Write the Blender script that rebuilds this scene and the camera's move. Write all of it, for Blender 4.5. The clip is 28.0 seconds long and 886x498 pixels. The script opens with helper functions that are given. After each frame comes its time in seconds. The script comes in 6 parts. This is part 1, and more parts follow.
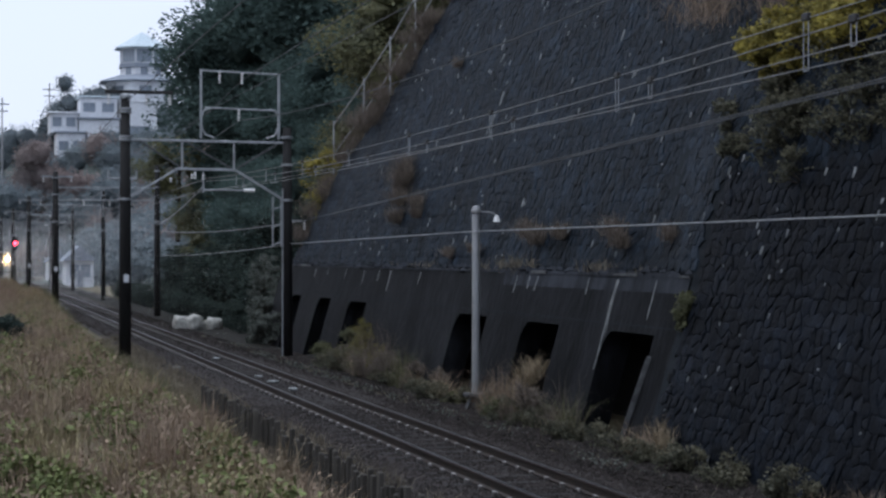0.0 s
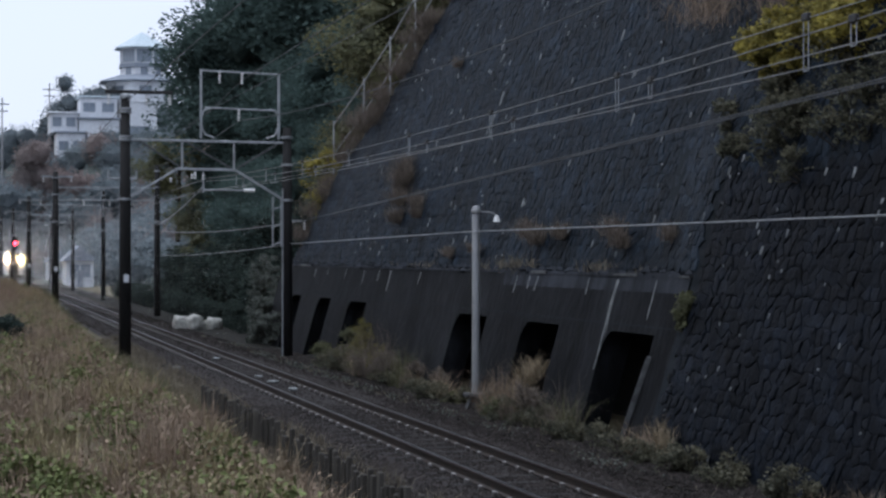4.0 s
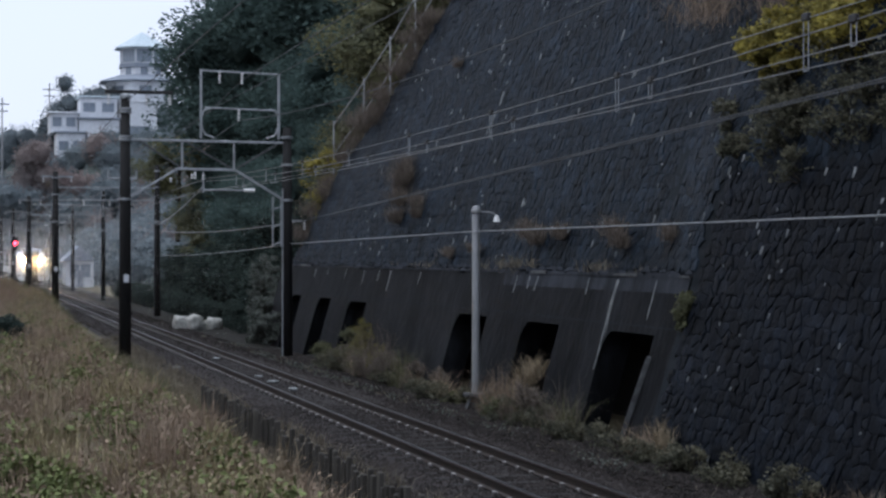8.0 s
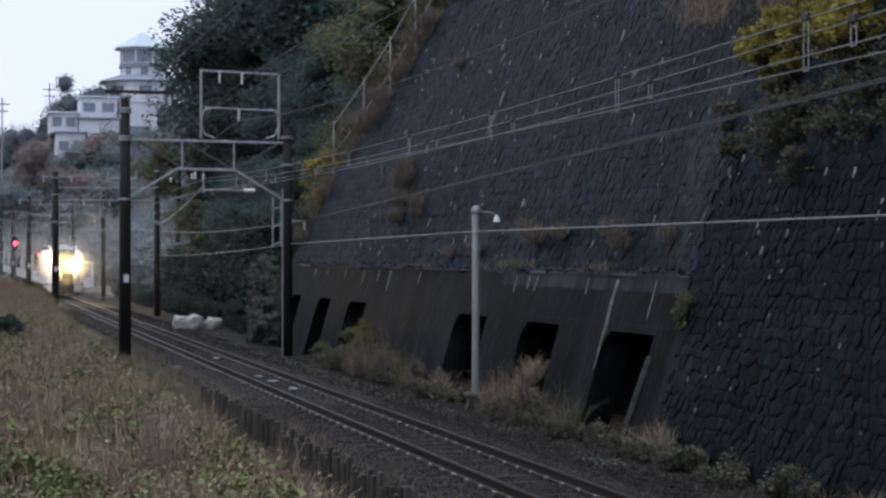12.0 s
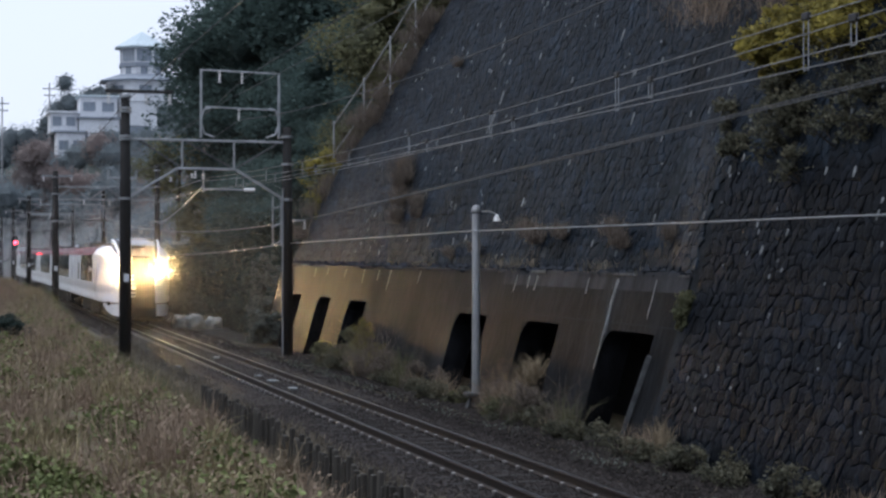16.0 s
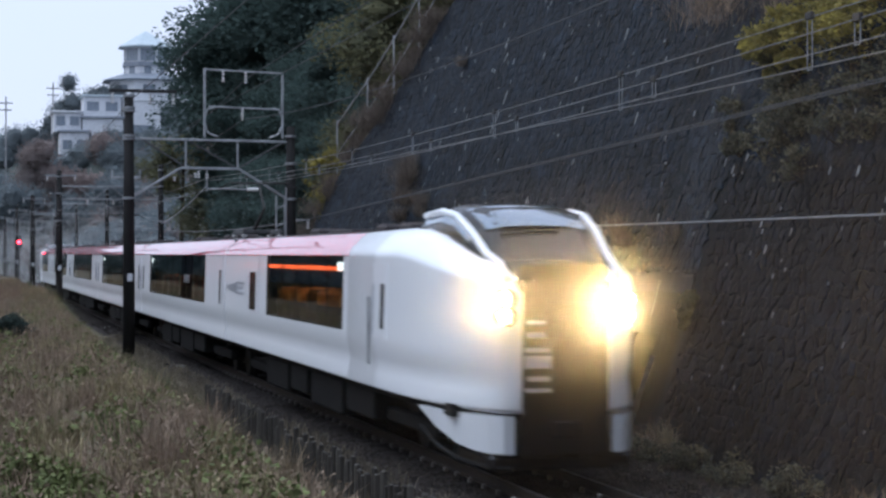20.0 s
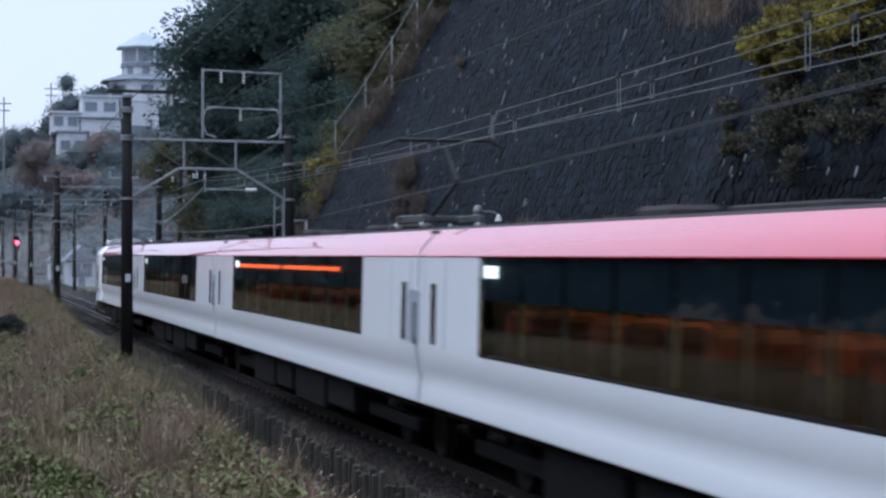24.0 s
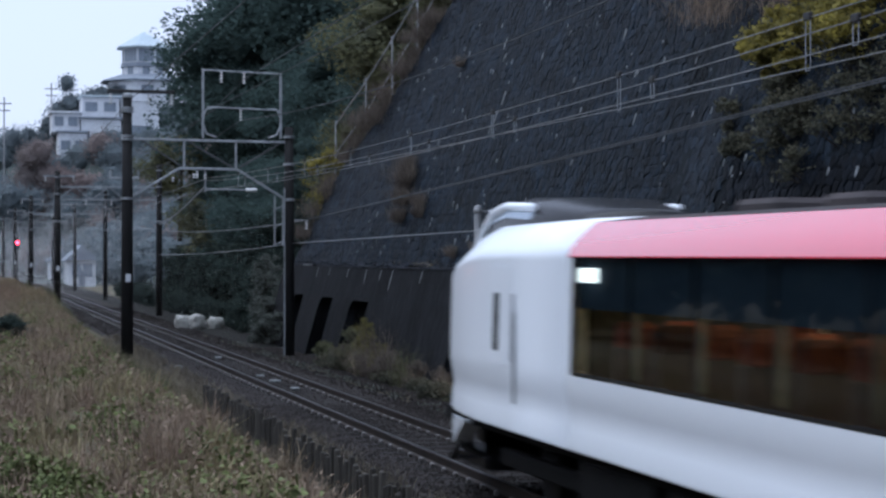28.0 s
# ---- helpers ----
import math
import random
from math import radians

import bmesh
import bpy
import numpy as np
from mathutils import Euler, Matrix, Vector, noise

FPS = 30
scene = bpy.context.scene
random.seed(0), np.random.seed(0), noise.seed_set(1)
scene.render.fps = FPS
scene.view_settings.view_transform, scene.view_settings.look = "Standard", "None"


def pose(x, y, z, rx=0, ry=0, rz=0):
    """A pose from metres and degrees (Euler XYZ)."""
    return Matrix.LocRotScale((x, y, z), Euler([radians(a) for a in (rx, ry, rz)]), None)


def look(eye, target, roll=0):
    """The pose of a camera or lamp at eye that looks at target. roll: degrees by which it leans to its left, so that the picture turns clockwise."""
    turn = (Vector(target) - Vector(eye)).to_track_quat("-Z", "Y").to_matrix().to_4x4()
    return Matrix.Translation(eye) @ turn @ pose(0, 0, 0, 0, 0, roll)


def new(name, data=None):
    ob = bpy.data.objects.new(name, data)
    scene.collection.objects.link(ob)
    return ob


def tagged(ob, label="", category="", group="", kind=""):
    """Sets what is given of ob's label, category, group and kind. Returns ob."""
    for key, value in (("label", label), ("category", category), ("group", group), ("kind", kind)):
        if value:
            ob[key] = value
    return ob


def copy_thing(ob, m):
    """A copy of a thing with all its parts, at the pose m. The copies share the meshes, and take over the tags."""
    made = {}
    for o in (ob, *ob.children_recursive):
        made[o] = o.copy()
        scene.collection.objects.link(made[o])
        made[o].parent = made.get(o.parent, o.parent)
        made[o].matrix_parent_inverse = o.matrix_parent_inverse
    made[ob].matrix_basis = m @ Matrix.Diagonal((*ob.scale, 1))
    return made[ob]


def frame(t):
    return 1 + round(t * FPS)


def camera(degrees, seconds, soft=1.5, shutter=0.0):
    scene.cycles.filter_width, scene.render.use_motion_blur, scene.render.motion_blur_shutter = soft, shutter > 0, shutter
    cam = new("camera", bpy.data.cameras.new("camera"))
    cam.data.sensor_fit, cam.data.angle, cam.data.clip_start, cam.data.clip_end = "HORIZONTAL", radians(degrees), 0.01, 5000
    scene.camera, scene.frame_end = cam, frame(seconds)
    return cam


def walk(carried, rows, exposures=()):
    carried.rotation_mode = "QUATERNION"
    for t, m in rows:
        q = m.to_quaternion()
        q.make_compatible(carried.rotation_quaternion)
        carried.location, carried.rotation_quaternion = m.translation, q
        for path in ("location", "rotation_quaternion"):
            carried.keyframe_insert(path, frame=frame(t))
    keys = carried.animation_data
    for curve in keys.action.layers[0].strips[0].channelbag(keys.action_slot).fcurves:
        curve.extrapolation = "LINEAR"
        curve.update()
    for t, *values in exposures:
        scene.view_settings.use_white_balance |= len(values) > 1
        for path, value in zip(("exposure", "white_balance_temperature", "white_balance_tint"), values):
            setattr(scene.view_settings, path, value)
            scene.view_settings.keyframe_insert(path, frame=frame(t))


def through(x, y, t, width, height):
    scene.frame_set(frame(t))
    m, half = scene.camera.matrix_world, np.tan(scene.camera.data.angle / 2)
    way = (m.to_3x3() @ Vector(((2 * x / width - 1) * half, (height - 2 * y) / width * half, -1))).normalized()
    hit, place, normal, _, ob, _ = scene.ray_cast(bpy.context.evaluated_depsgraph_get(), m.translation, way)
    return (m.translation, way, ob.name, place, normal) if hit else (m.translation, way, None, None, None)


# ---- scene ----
# The line runs along x (trains come towards +x), the retaining wall is at +y, rail tops lie at z = 0.
cam = camera(26.687, 28.0, soft=2.6, shutter=0.55)
EYE = Vector((0.0, -7.412, 2.935))


def aim(yaw, tilt):
    """The camera's pose: yaw from the line's far end towards the wall, tilt upwards, in degrees."""
    a, b = radians(yaw), radians(tilt)
    way = Vector((-math.cos(a) * math.cos(b), math.sin(a) * math.cos(b), math.sin(b)))
    return look(EYE, EYE + 10 * way)


walk(cam, [(0, aim(14.709, 0.183)), (13, aim(14.709, 0.183)), (15, aim(14.712, 0.166)), (17, aim(14.700, 0.166)),
           (18.5, aim(14.680, 0.166)), (19.5, aim(14.640, 0.160)), (20, aim(14.600, 0.150)), (20.5, aim(14.625, 0.160)),
           (21, aim(14.650, 0.170)), (22, aim(14.660, 0.180)), (24, aim(14.658, 0.166)), (28, aim(14.650, 0.166))],
     exposures=[(0, 0.68, 6300, 10), (16, 0.72, 6350, 10), (18, 0.68, 6300, 10), (19.5, 0.6, 6200, 10), (20.5, 0.66, 5900, 10), (28, 0.66, 5850, 10)])

# ---- sky and light: a dull, overcast dusk ----
world = bpy.data.worlds.new("dusk_sky")
scene.world = world
world.use_nodes = True
wt = world.node_tree
wt.nodes.clear()
sky = wt.nodes.new("ShaderNodeTexSky")
sky.sky_type = "NISHITA"
sky.sun_disc = False
sky.sun_elevation, sky.sun_rotation = radians(24), radians(200)
sky.air_density, sky.dust_density, sky.ozone_density = 1.0, 3.0, 2.0
veil = wt.nodes.new("ShaderNodeMix")
veil.data_type = "RGBA"
veil.inputs["Factor"].default_value = 0.85
veil.inputs["B"].default_value = (5.65, 6.15, 7.5, 1)
bg = wt.nodes.new("ShaderNodeBackground")
bg.inputs["Strength"].default_value = 0.1
wo = wt.nodes.new("ShaderNodeOutputWorld")
wt.links.new(sky.outputs["Color"], veil.inputs["A"])
wt.links.new(veil.outputs["Result"], bg.inputs["Color"])
wt.links.new(bg.outputs["Background"], wo.inputs["Surface"])
sun = new("sun", bpy.data.lights.new("sun", "SUN"))
sun.data.energy, sun.data.angle, sun.data.color = 1.5, radians(70), (0.9, 0.96, 1.0)
sun.matrix_world = look((-30, -24, 80), (-30, 0, 0))


# ---- materials ----
def mat(name, col, col2=None, scale=3.0, rough=0.8, metal=0.0, bump=0.0, bump_scale=20.0, fine=None, rand=0.0,
        island=0.0, emit=None, strength=0.0, spec=0.5, coat=0.0, stretch=(1, 1, 1), vary=0.28, thin=0.0):
    """A procedural surface: two colours mixed by large and fine noise, with bump, and variation per object or piece."""
    m = bpy.data.materials.new(name)
    m.use_nodes = True
    nt = m.node_tree
    n, l = nt.nodes, nt.links
    b = n["Principled BSDF"]
    b.inputs["Roughness"].default_value = rough
    b.inputs["Metallic"].default_value = metal
    b.inputs["Specular IOR Level"].default_value = spec if rough < 0.55 or spec != 0.5 else 0.12
    b.inputs["Coat Weight"].default_value = coat
    col2 = col2 or tuple(c * 0.75 for c in col)
    tc = n.new("ShaderNodeTexCoord")
    mp = n.new("ShaderNodeMapping")
    mp.inputs["Scale"].default_value = stretch
    l.new(tc.outputs["Object"], mp.inputs["Vector"])
    big = n.new("ShaderNodeTexNoise")
    big.inputs["Scale"].default_value = scale
    big.inputs["Detail"].default_value = 5
    big.inputs["Roughness"].default_value = 0.65
    l.new(mp.outputs["Vector"], big.inputs["Vector"])
    ramp = n.new("ShaderNodeMapRange")
    ramp.inputs["From Min"].default_value = 0.32
    ramp.inputs["From Max"].default_value = 0.68
    l.new(big.outputs["Fac"], ramp.inputs["Value"])
    mix = n.new("ShaderNodeMix")
    mix.data_type = "RGBA"
    mix.inputs["A"].default_value = (*col, 1)
    mix.inputs["B"].default_value = (*col2, 1)
    l.new(ramp.outputs["Result"], mix.inputs["Factor"])
    out = mix.outputs["Result"]
    small = n.new("ShaderNodeTexNoise")
    small.inputs["Scale"].default_value = fine or scale * 9
    small.inputs["Detail"].default_value = 3
    l.new(mp.outputs["Vector"], small.inputs["Vector"])
    hs = n.new("ShaderNodeHueSaturation")
    l.new(out, hs.inputs["Color"])
    value = n.new("ShaderNodeMapRange")
    value.inputs["To Min"].default_value, value.inputs["To Max"].default_value = 1 - vary, 1 + vary
    l.new(small.outputs["Fac"], value.inputs["Value"])
    last = value.outputs["Result"]
    for amount, socket in ((rand, "rand"), (island, "island")):
        if amount:
            if socket == "rand":
                src = n.new("ShaderNodeObjectInfo").outputs["Random"]
            else:
                src = n.new("ShaderNodeNewGeometry").outputs["Random Per Island"]
            mr = n.new("ShaderNodeMapRange")
            mr.inputs["To Min"].default_value, mr.inputs["To Max"].default_value = 1 - amount, 1 + amount
            l.new(src, mr.inputs["Value"])
            mu = n.new("ShaderNodeMath")
            mu.operation = "MULTIPLY"
            l.new(last, mu.inputs[0])
            l.new(mr.outputs["Result"], mu.inputs[1])
            last = mu.outputs["Value"]
    l.new(last, hs.inputs["Value"])
    l.new(hs.outputs["Color"], b.inputs["Base Color"])
    if bump:
        tex = n.new("ShaderNodeTexNoise")
        tex.inputs["Scale"].default_value = bump_scale
        tex.inputs["Detail"].default_value = 4
        l.new(mp.outputs["Vector"], tex.inputs["Vector"])
        bp = n.new("ShaderNodeBump")
        bp.inputs["Strength"].default_value = bump
        bp.inputs["Distance"].default_value = 0.02
        l.new(tex.outputs["Fac"], bp.inputs["Height"])
        l.new(bp.outputs["Normal"], b.inputs["Normal"])
    if thin:                      # leaves let part of the light through
        tl, mx = n.new("ShaderNodeBsdfTranslucent"), n.new("ShaderNodeMixShader")
        mx.inputs["Fac"].default_value = thin
        l.new(hs.outputs["Color"], tl.inputs["Color"])
        l.new(b.outputs["BSDF"], mx.inputs[1])
        l.new(tl.outputs["BSDF"], mx.inputs[2])
        l.new(mx.outputs["Shader"], n["Material Output"].inputs["Surface"])
    if emit:
        b.inputs["Emission Color"].default_value = (*emit, 1)
        b.inputs["Emission Strength"].default_value = strength
    return m


def tint_glass(name, col, through=0.5, rough=0.03):
    """Window glass: part clear and tinted, part glossy by Fresnel."""
    m = bpy.data.materials.new(name)
    m.use_nodes = True
    nt = m.node_tree
    n, l = nt.nodes, nt.links
    n.clear()
    tr = n.new("ShaderNodeBsdfTransparent")
    tr.inputs["Color"].default_value = tuple(c * through for c in col) + (1,)
    gl = n.new("ShaderNodeBsdfGlossy")
    gl.inputs["Roughness"].default_value = rough
    fr = n.new("ShaderNodeFresnel")
    fr.inputs["IOR"].default_value = 1.45
    mx = n.new("ShaderNodeMixShader")
    o = n.new("ShaderNodeOutputMaterial")
    l.new(fr.outputs["Fac"], mx.inputs["Fac"])
    l.new(tr.outputs["BSDF"], mx.inputs[1])
    l.new(gl.outputs["BSDF"], mx.inputs[2])
    l.new(mx.outputs["Shader"], o.inputs["Surface"])
    return m


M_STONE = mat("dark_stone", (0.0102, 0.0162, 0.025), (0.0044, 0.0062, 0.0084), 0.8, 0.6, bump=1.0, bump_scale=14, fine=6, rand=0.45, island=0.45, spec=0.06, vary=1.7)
# Low wall's copy: wet stone, its colour also darkened for deep shade.
M_STONE_WETSHADE = mat("wet_shaded_stone", (0.0062, 0.0086, 0.0132), (0.0027, 0.0032, 0.0044), 0.6, 0.55, bump=1.0, bump_scale=12, fine=6, rand=0.45, island=0.45, spec=0.04, vary=1.3)
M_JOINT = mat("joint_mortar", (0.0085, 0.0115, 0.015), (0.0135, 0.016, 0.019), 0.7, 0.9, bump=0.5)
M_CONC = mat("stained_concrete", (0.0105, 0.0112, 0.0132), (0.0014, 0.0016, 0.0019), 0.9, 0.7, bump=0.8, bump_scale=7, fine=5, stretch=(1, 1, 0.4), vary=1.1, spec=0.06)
M_CONC_PALE = mat("pale_concrete", (0.085, 0.088, 0.092), (0.022, 0.023, 0.025), 2.5, 0.8, bump=0.3)
M_CONC_BAND = mat("weathered_band", (0.032, 0.036, 0.045), (0.008, 0.0086, 0.0105), 2.2, 0.7, bump=0.4, stretch=(1, 1, 0.25), vary=0.4, spec=0.06)
M_LIME = mat("lime_streak", (0.28, 0.29, 0.3), (0.1, 0.11, 0.11), 6, 0.7, bump=0.2)
M_DARK = mat("cavity_shade", (0.012, 0.012, 0.012), None, 1, 0.95)
M_POLE = mat("pole_concrete", (0.026, 0.025, 0.025), (0.014, 0.014, 0.015), 1.5, 0.8, bump=0.2, stretch=(1, 1, 0.2))
M_STEEL = mat("galvanised_steel", (0.34, 0.36, 0.38), (0.22, 0.23, 0.24), 3, 0.5, 0.5, bump=0.1)
M_POST = mat("grey_painted_steel", (0.27, 0.28, 0.29), (0.19, 0.19, 0.2), 2, 0.45, 0.3, stretch=(1, 1, 0.3))
M_DARKSTEEL = mat("dark_steel", (0.05, 0.05, 0.052), (0.03, 0.028, 0.027), 5, 0.55, 0.4)
M_WIRE = mat("bare_wire", (0.3, 0.3, 0.3), (0.2, 0.2, 0.2), 2, 0.5, 0.7)
M_CABLE = mat("sheathed_cable", (0.09, 0.094, 0.1), (0.06, 0.062, 0.068), 2, 0.6, 0.0)
M_INSUL = mat("white_porcelain", (0.75, 0.75, 0.74), (0.6, 0.6, 0.6), 5, 0.15)
M_RAIL = mat("rusty_rail", (0.05, 0.038, 0.032), (0.03, 0.026, 0.024), 6, 0.6, 0.5, bump=0.2)
M_RAILTOP = mat("polished_rail_head", (0.16, 0.16, 0.17), (0.09, 0.085, 0.085), 4, 0.3, 0.9)
M_SLEEPER = mat("weathered_sleeper", (0.03, 0.0275, 0.027), (0.019, 0.0175, 0.0175), 5, 0.85, bump=0.4, rand=0.25)
M_CLIP = mat("fastening_steel", (0.2, 0.19, 0.185), (0.1, 0.09, 0.085), 9, 0.4, 0.6)
M_BALLAST = mat("brown_ballast", (0.032, 0.0265, 0.025), (0.014, 0.012, 0.0115), 4, 0.9, bump=0.8, bump_scale=30, island=0.45)
M_VERGE = mat("dark_soil", (0.019, 0.0175, 0.015), (0.01, 0.01, 0.009), 2, 0.95, bump=0.8, bump_scale=14)
M_SOIL = mat("brown_soil", (0.11, 0.09, 0.06), (0.07, 0.065, 0.042), 0.8, 0.95, bump=0.8, bump_scale=12)
M_GRASS = mat("dry_grass", (0.27, 0.215, 0.13), (0.155, 0.14, 0.075), 0.6, 0.85, island=0.5)
M_GREEN = mat("green_weed", (0.14, 0.155, 0.06), (0.08, 0.1, 0.04), 0.9, 0.7, island=0.45)
M_BROWN = mat("withered_stalk", (0.25, 0.18, 0.13), (0.18, 0.14, 0.105), 0.9, 0.9, island=0.4)
M_WEED = mat("yellow_green_weed", (0.17, 0.155, 0.05), (0.1, 0.085, 0.035), 2.5, 0.7, island=0.45, thin=0.45)
M_CESS = mat("dull_brown_grass", (0.19, 0.16, 0.12), (0.1, 0.088, 0.068), 0.9, 0.9, island=0.4)
M_STRAW = mat("pale_straw", (0.3, 0.245, 0.17), (0.16, 0.12, 0.08), 1.5, 0.8, island=0.35)
M_EVERGREEN = mat("evergreen_leaf", (0.08, 0.116, 0.106), (0.056, 0.086, 0.082), 0.35, 0.85, island=0.1, vary=0.12, thin=0.45)
M_OLIVE = mat("olive_leaf", (0.15, 0.145, 0.075), (0.085, 0.092, 0.06), 0.5, 0.6, island=0.45, thin=0.45)
M_YELLOW = mat("yellow_leaf", (0.3, 0.25, 0.055), (0.14, 0.125, 0.05), 2.0, 0.6, island=0.4, thin=0.45)
M_RUST = mat("russet_leaf", (0.175, 0.145, 0.122), (0.095, 0.08, 0.07), 0.6, 0.75, island=0.4, thin=0.45)
# Haze over the far hill is mixed into these two leaf colours.
M_FARLEAF = mat("hazed_green_leaf", (0.18, 0.21, 0.225), (0.135, 0.16, 0.175), 0.08, 0.8, island=0.12, vary=0.1, thin=0.45)
M_FARRUST = mat("hazed_russet_leaf", (0.25, 0.2, 0.19), (0.19, 0.17, 0.165), 0.1, 0.8, island=0.12, vary=0.1, thin=0.45)
M_BARK = mat("bark", (0.05, 0.042, 0.035), (0.03, 0.026, 0.022), 6, 0.9, bump=0.5)
M_TIMBER = mat("old_timber", (0.06, 0.055, 0.048), (0.028, 0.026, 0.024), 3, 0.9, bump=0.4, rand=0.35, stretch=(1, 1, 0.2))
M_WALLWHITE = mat("white_render", (0.62, 0.64, 0.67), (0.5, 0.52, 0.56), 0.25, 0.8)
M_ROOFBLUE = mat("pale_blue_roof", (0.46, 0.52, 0.56), (0.38, 0.45, 0.49), 0.3, 0.6)
M_ROOFGREY = mat("grey_roof", (0.24, 0.27, 0.31), (0.18, 0.2, 0.24), 0.3, 0.7)
# Far window glass, its colour lightened to take in haze.
M_FARGLASS = mat("hazed_window_glass", (0.2, 0.24, 0.29), (0.14, 0.17, 0.21), 0.5, 0.2)
M_BAG = mat("white_woven_sack", (0.34, 0.34, 0.32), (0.2, 0.2, 0.185), 4, 0.8, bump=0.8, bump_scale=6)
M_BODY = mat("white_gloss_paint", (0.86, 0.89, 0.94), (0.85, 0.88, 0.93), 0.6, 0.24, coat=0.12, vary=0.01)
M_RED = mat("red_gloss_paint", (0.7, 0.06, 0.1), (0.68, 0.055, 0.095), 0.6, 0.25, coat=1.0, spec=1.0, vary=0.02)
M_BLACK = mat("black_gloss_paint", (0.012, 0.012, 0.014), (0.016, 0.016, 0.018), 1, 0.25, spec=0.2, coat=0.05, vary=0.02)
M_ROOFDARK = mat("dark_roof_coating", (0.07, 0.06, 0.062), (0.045, 0.042, 0.044), 2, 0.8)
M_UNDER = mat("grimy_underframe", (0.01, 0.0098, 0.01), (0.006, 0.006, 0.0065), 4, 0.8)
M_GREYBOX = mat("grey_equipment", (0.11, 0.11, 0.115), (0.07, 0.072, 0.075), 2, 0.6)
M_LOGO = mat("grey_lettering", (0.3, 0.32, 0.36), (0.27, 0.29, 0.33), 2, 0.4)
M_LOGOPALE = mat("pale_lettering", (0.62, 0.62, 0.66), (0.56, 0.56, 0.6), 2, 0.35)
M_INSIDE = mat("dark_interior", (0.04, 0.042, 0.05), (0.028, 0.03, 0.036), 1, 0.8)
M_NAVY = mat("navy_panel", (0.02, 0.034, 0.054), (0.022, 0.036, 0.056), 1, 0.7)
M_SEAT = mat("red_orange_seat", (0.42, 0.2, 0.045), (0.2, 0.07, 0.03), 3, 0.8, rand=0.8)
M_SEATRED = mat("dark_red_seat", (0.16, 0.04, 0.028), (0.06, 0.025, 0.02), 3, 0.8, rand=0.8)
M_CURTAIN = mat("ivory_curtain", (0.22, 0.2, 0.14), (0.13, 0.12, 0.09), 6, 0.8, rand=0.5)
M_GANGWAY = mat("gangway_grey", (0.34, 0.37, 0.42), (0.3, 0.33, 0.38), 3, 0.5)
M_SEATDARK = mat("dark_seat", (0.06, 0.045, 0.04), None, 3, 0.8)
M_PANE = tint_glass("tinted_pane", (0.75, 0.8, 0.8), 0.85)
M_HEAD = mat("lit_headlamp", (0.9, 0.9, 0.85), None, 1, 0.2, emit=(1.0, 0.64, 0.27), strength=22000.0)
M_TAIL = mat("lit_tail_lamp", (0.5, 0.05, 0.04), None, 1, 0.3, emit=(1.0, 0.62, 0.5), strength=1.2)
M_SIGN = mat("lit_display", (0.8, 0.8, 0.8), None, 1, 0.3, emit=(0.93, 1.0, 0.93), strength=1.6)


def glow_mist(name, density, forward):
    """Headlamp glow veil: clear but for a small scattering share, thinning out to nothing at its rim."""
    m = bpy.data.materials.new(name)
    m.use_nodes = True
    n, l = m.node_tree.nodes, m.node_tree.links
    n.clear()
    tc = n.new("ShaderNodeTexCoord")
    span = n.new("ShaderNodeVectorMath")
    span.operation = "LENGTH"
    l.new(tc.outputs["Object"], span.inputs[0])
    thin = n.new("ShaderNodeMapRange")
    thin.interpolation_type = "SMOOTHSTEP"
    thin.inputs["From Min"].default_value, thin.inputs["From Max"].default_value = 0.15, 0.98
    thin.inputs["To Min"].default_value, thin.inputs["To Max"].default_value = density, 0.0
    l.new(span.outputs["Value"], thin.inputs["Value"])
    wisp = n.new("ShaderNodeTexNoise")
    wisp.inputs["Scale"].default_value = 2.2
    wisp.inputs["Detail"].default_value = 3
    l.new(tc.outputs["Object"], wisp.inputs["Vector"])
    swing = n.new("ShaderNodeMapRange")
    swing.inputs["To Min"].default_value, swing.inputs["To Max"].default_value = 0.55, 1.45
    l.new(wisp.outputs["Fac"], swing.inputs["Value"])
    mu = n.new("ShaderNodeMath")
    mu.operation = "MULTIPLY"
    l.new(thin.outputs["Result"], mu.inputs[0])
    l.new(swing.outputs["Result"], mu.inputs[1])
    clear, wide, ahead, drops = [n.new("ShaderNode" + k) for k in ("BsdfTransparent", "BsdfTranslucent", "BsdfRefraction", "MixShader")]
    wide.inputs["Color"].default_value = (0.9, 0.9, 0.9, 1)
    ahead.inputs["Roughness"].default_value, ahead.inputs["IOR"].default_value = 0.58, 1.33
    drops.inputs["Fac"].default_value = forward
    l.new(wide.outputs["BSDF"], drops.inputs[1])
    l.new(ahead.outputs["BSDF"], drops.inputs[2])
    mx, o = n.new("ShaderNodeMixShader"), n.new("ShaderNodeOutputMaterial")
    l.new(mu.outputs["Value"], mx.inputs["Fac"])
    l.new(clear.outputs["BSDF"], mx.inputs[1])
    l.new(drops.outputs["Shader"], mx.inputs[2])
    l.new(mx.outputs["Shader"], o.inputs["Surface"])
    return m


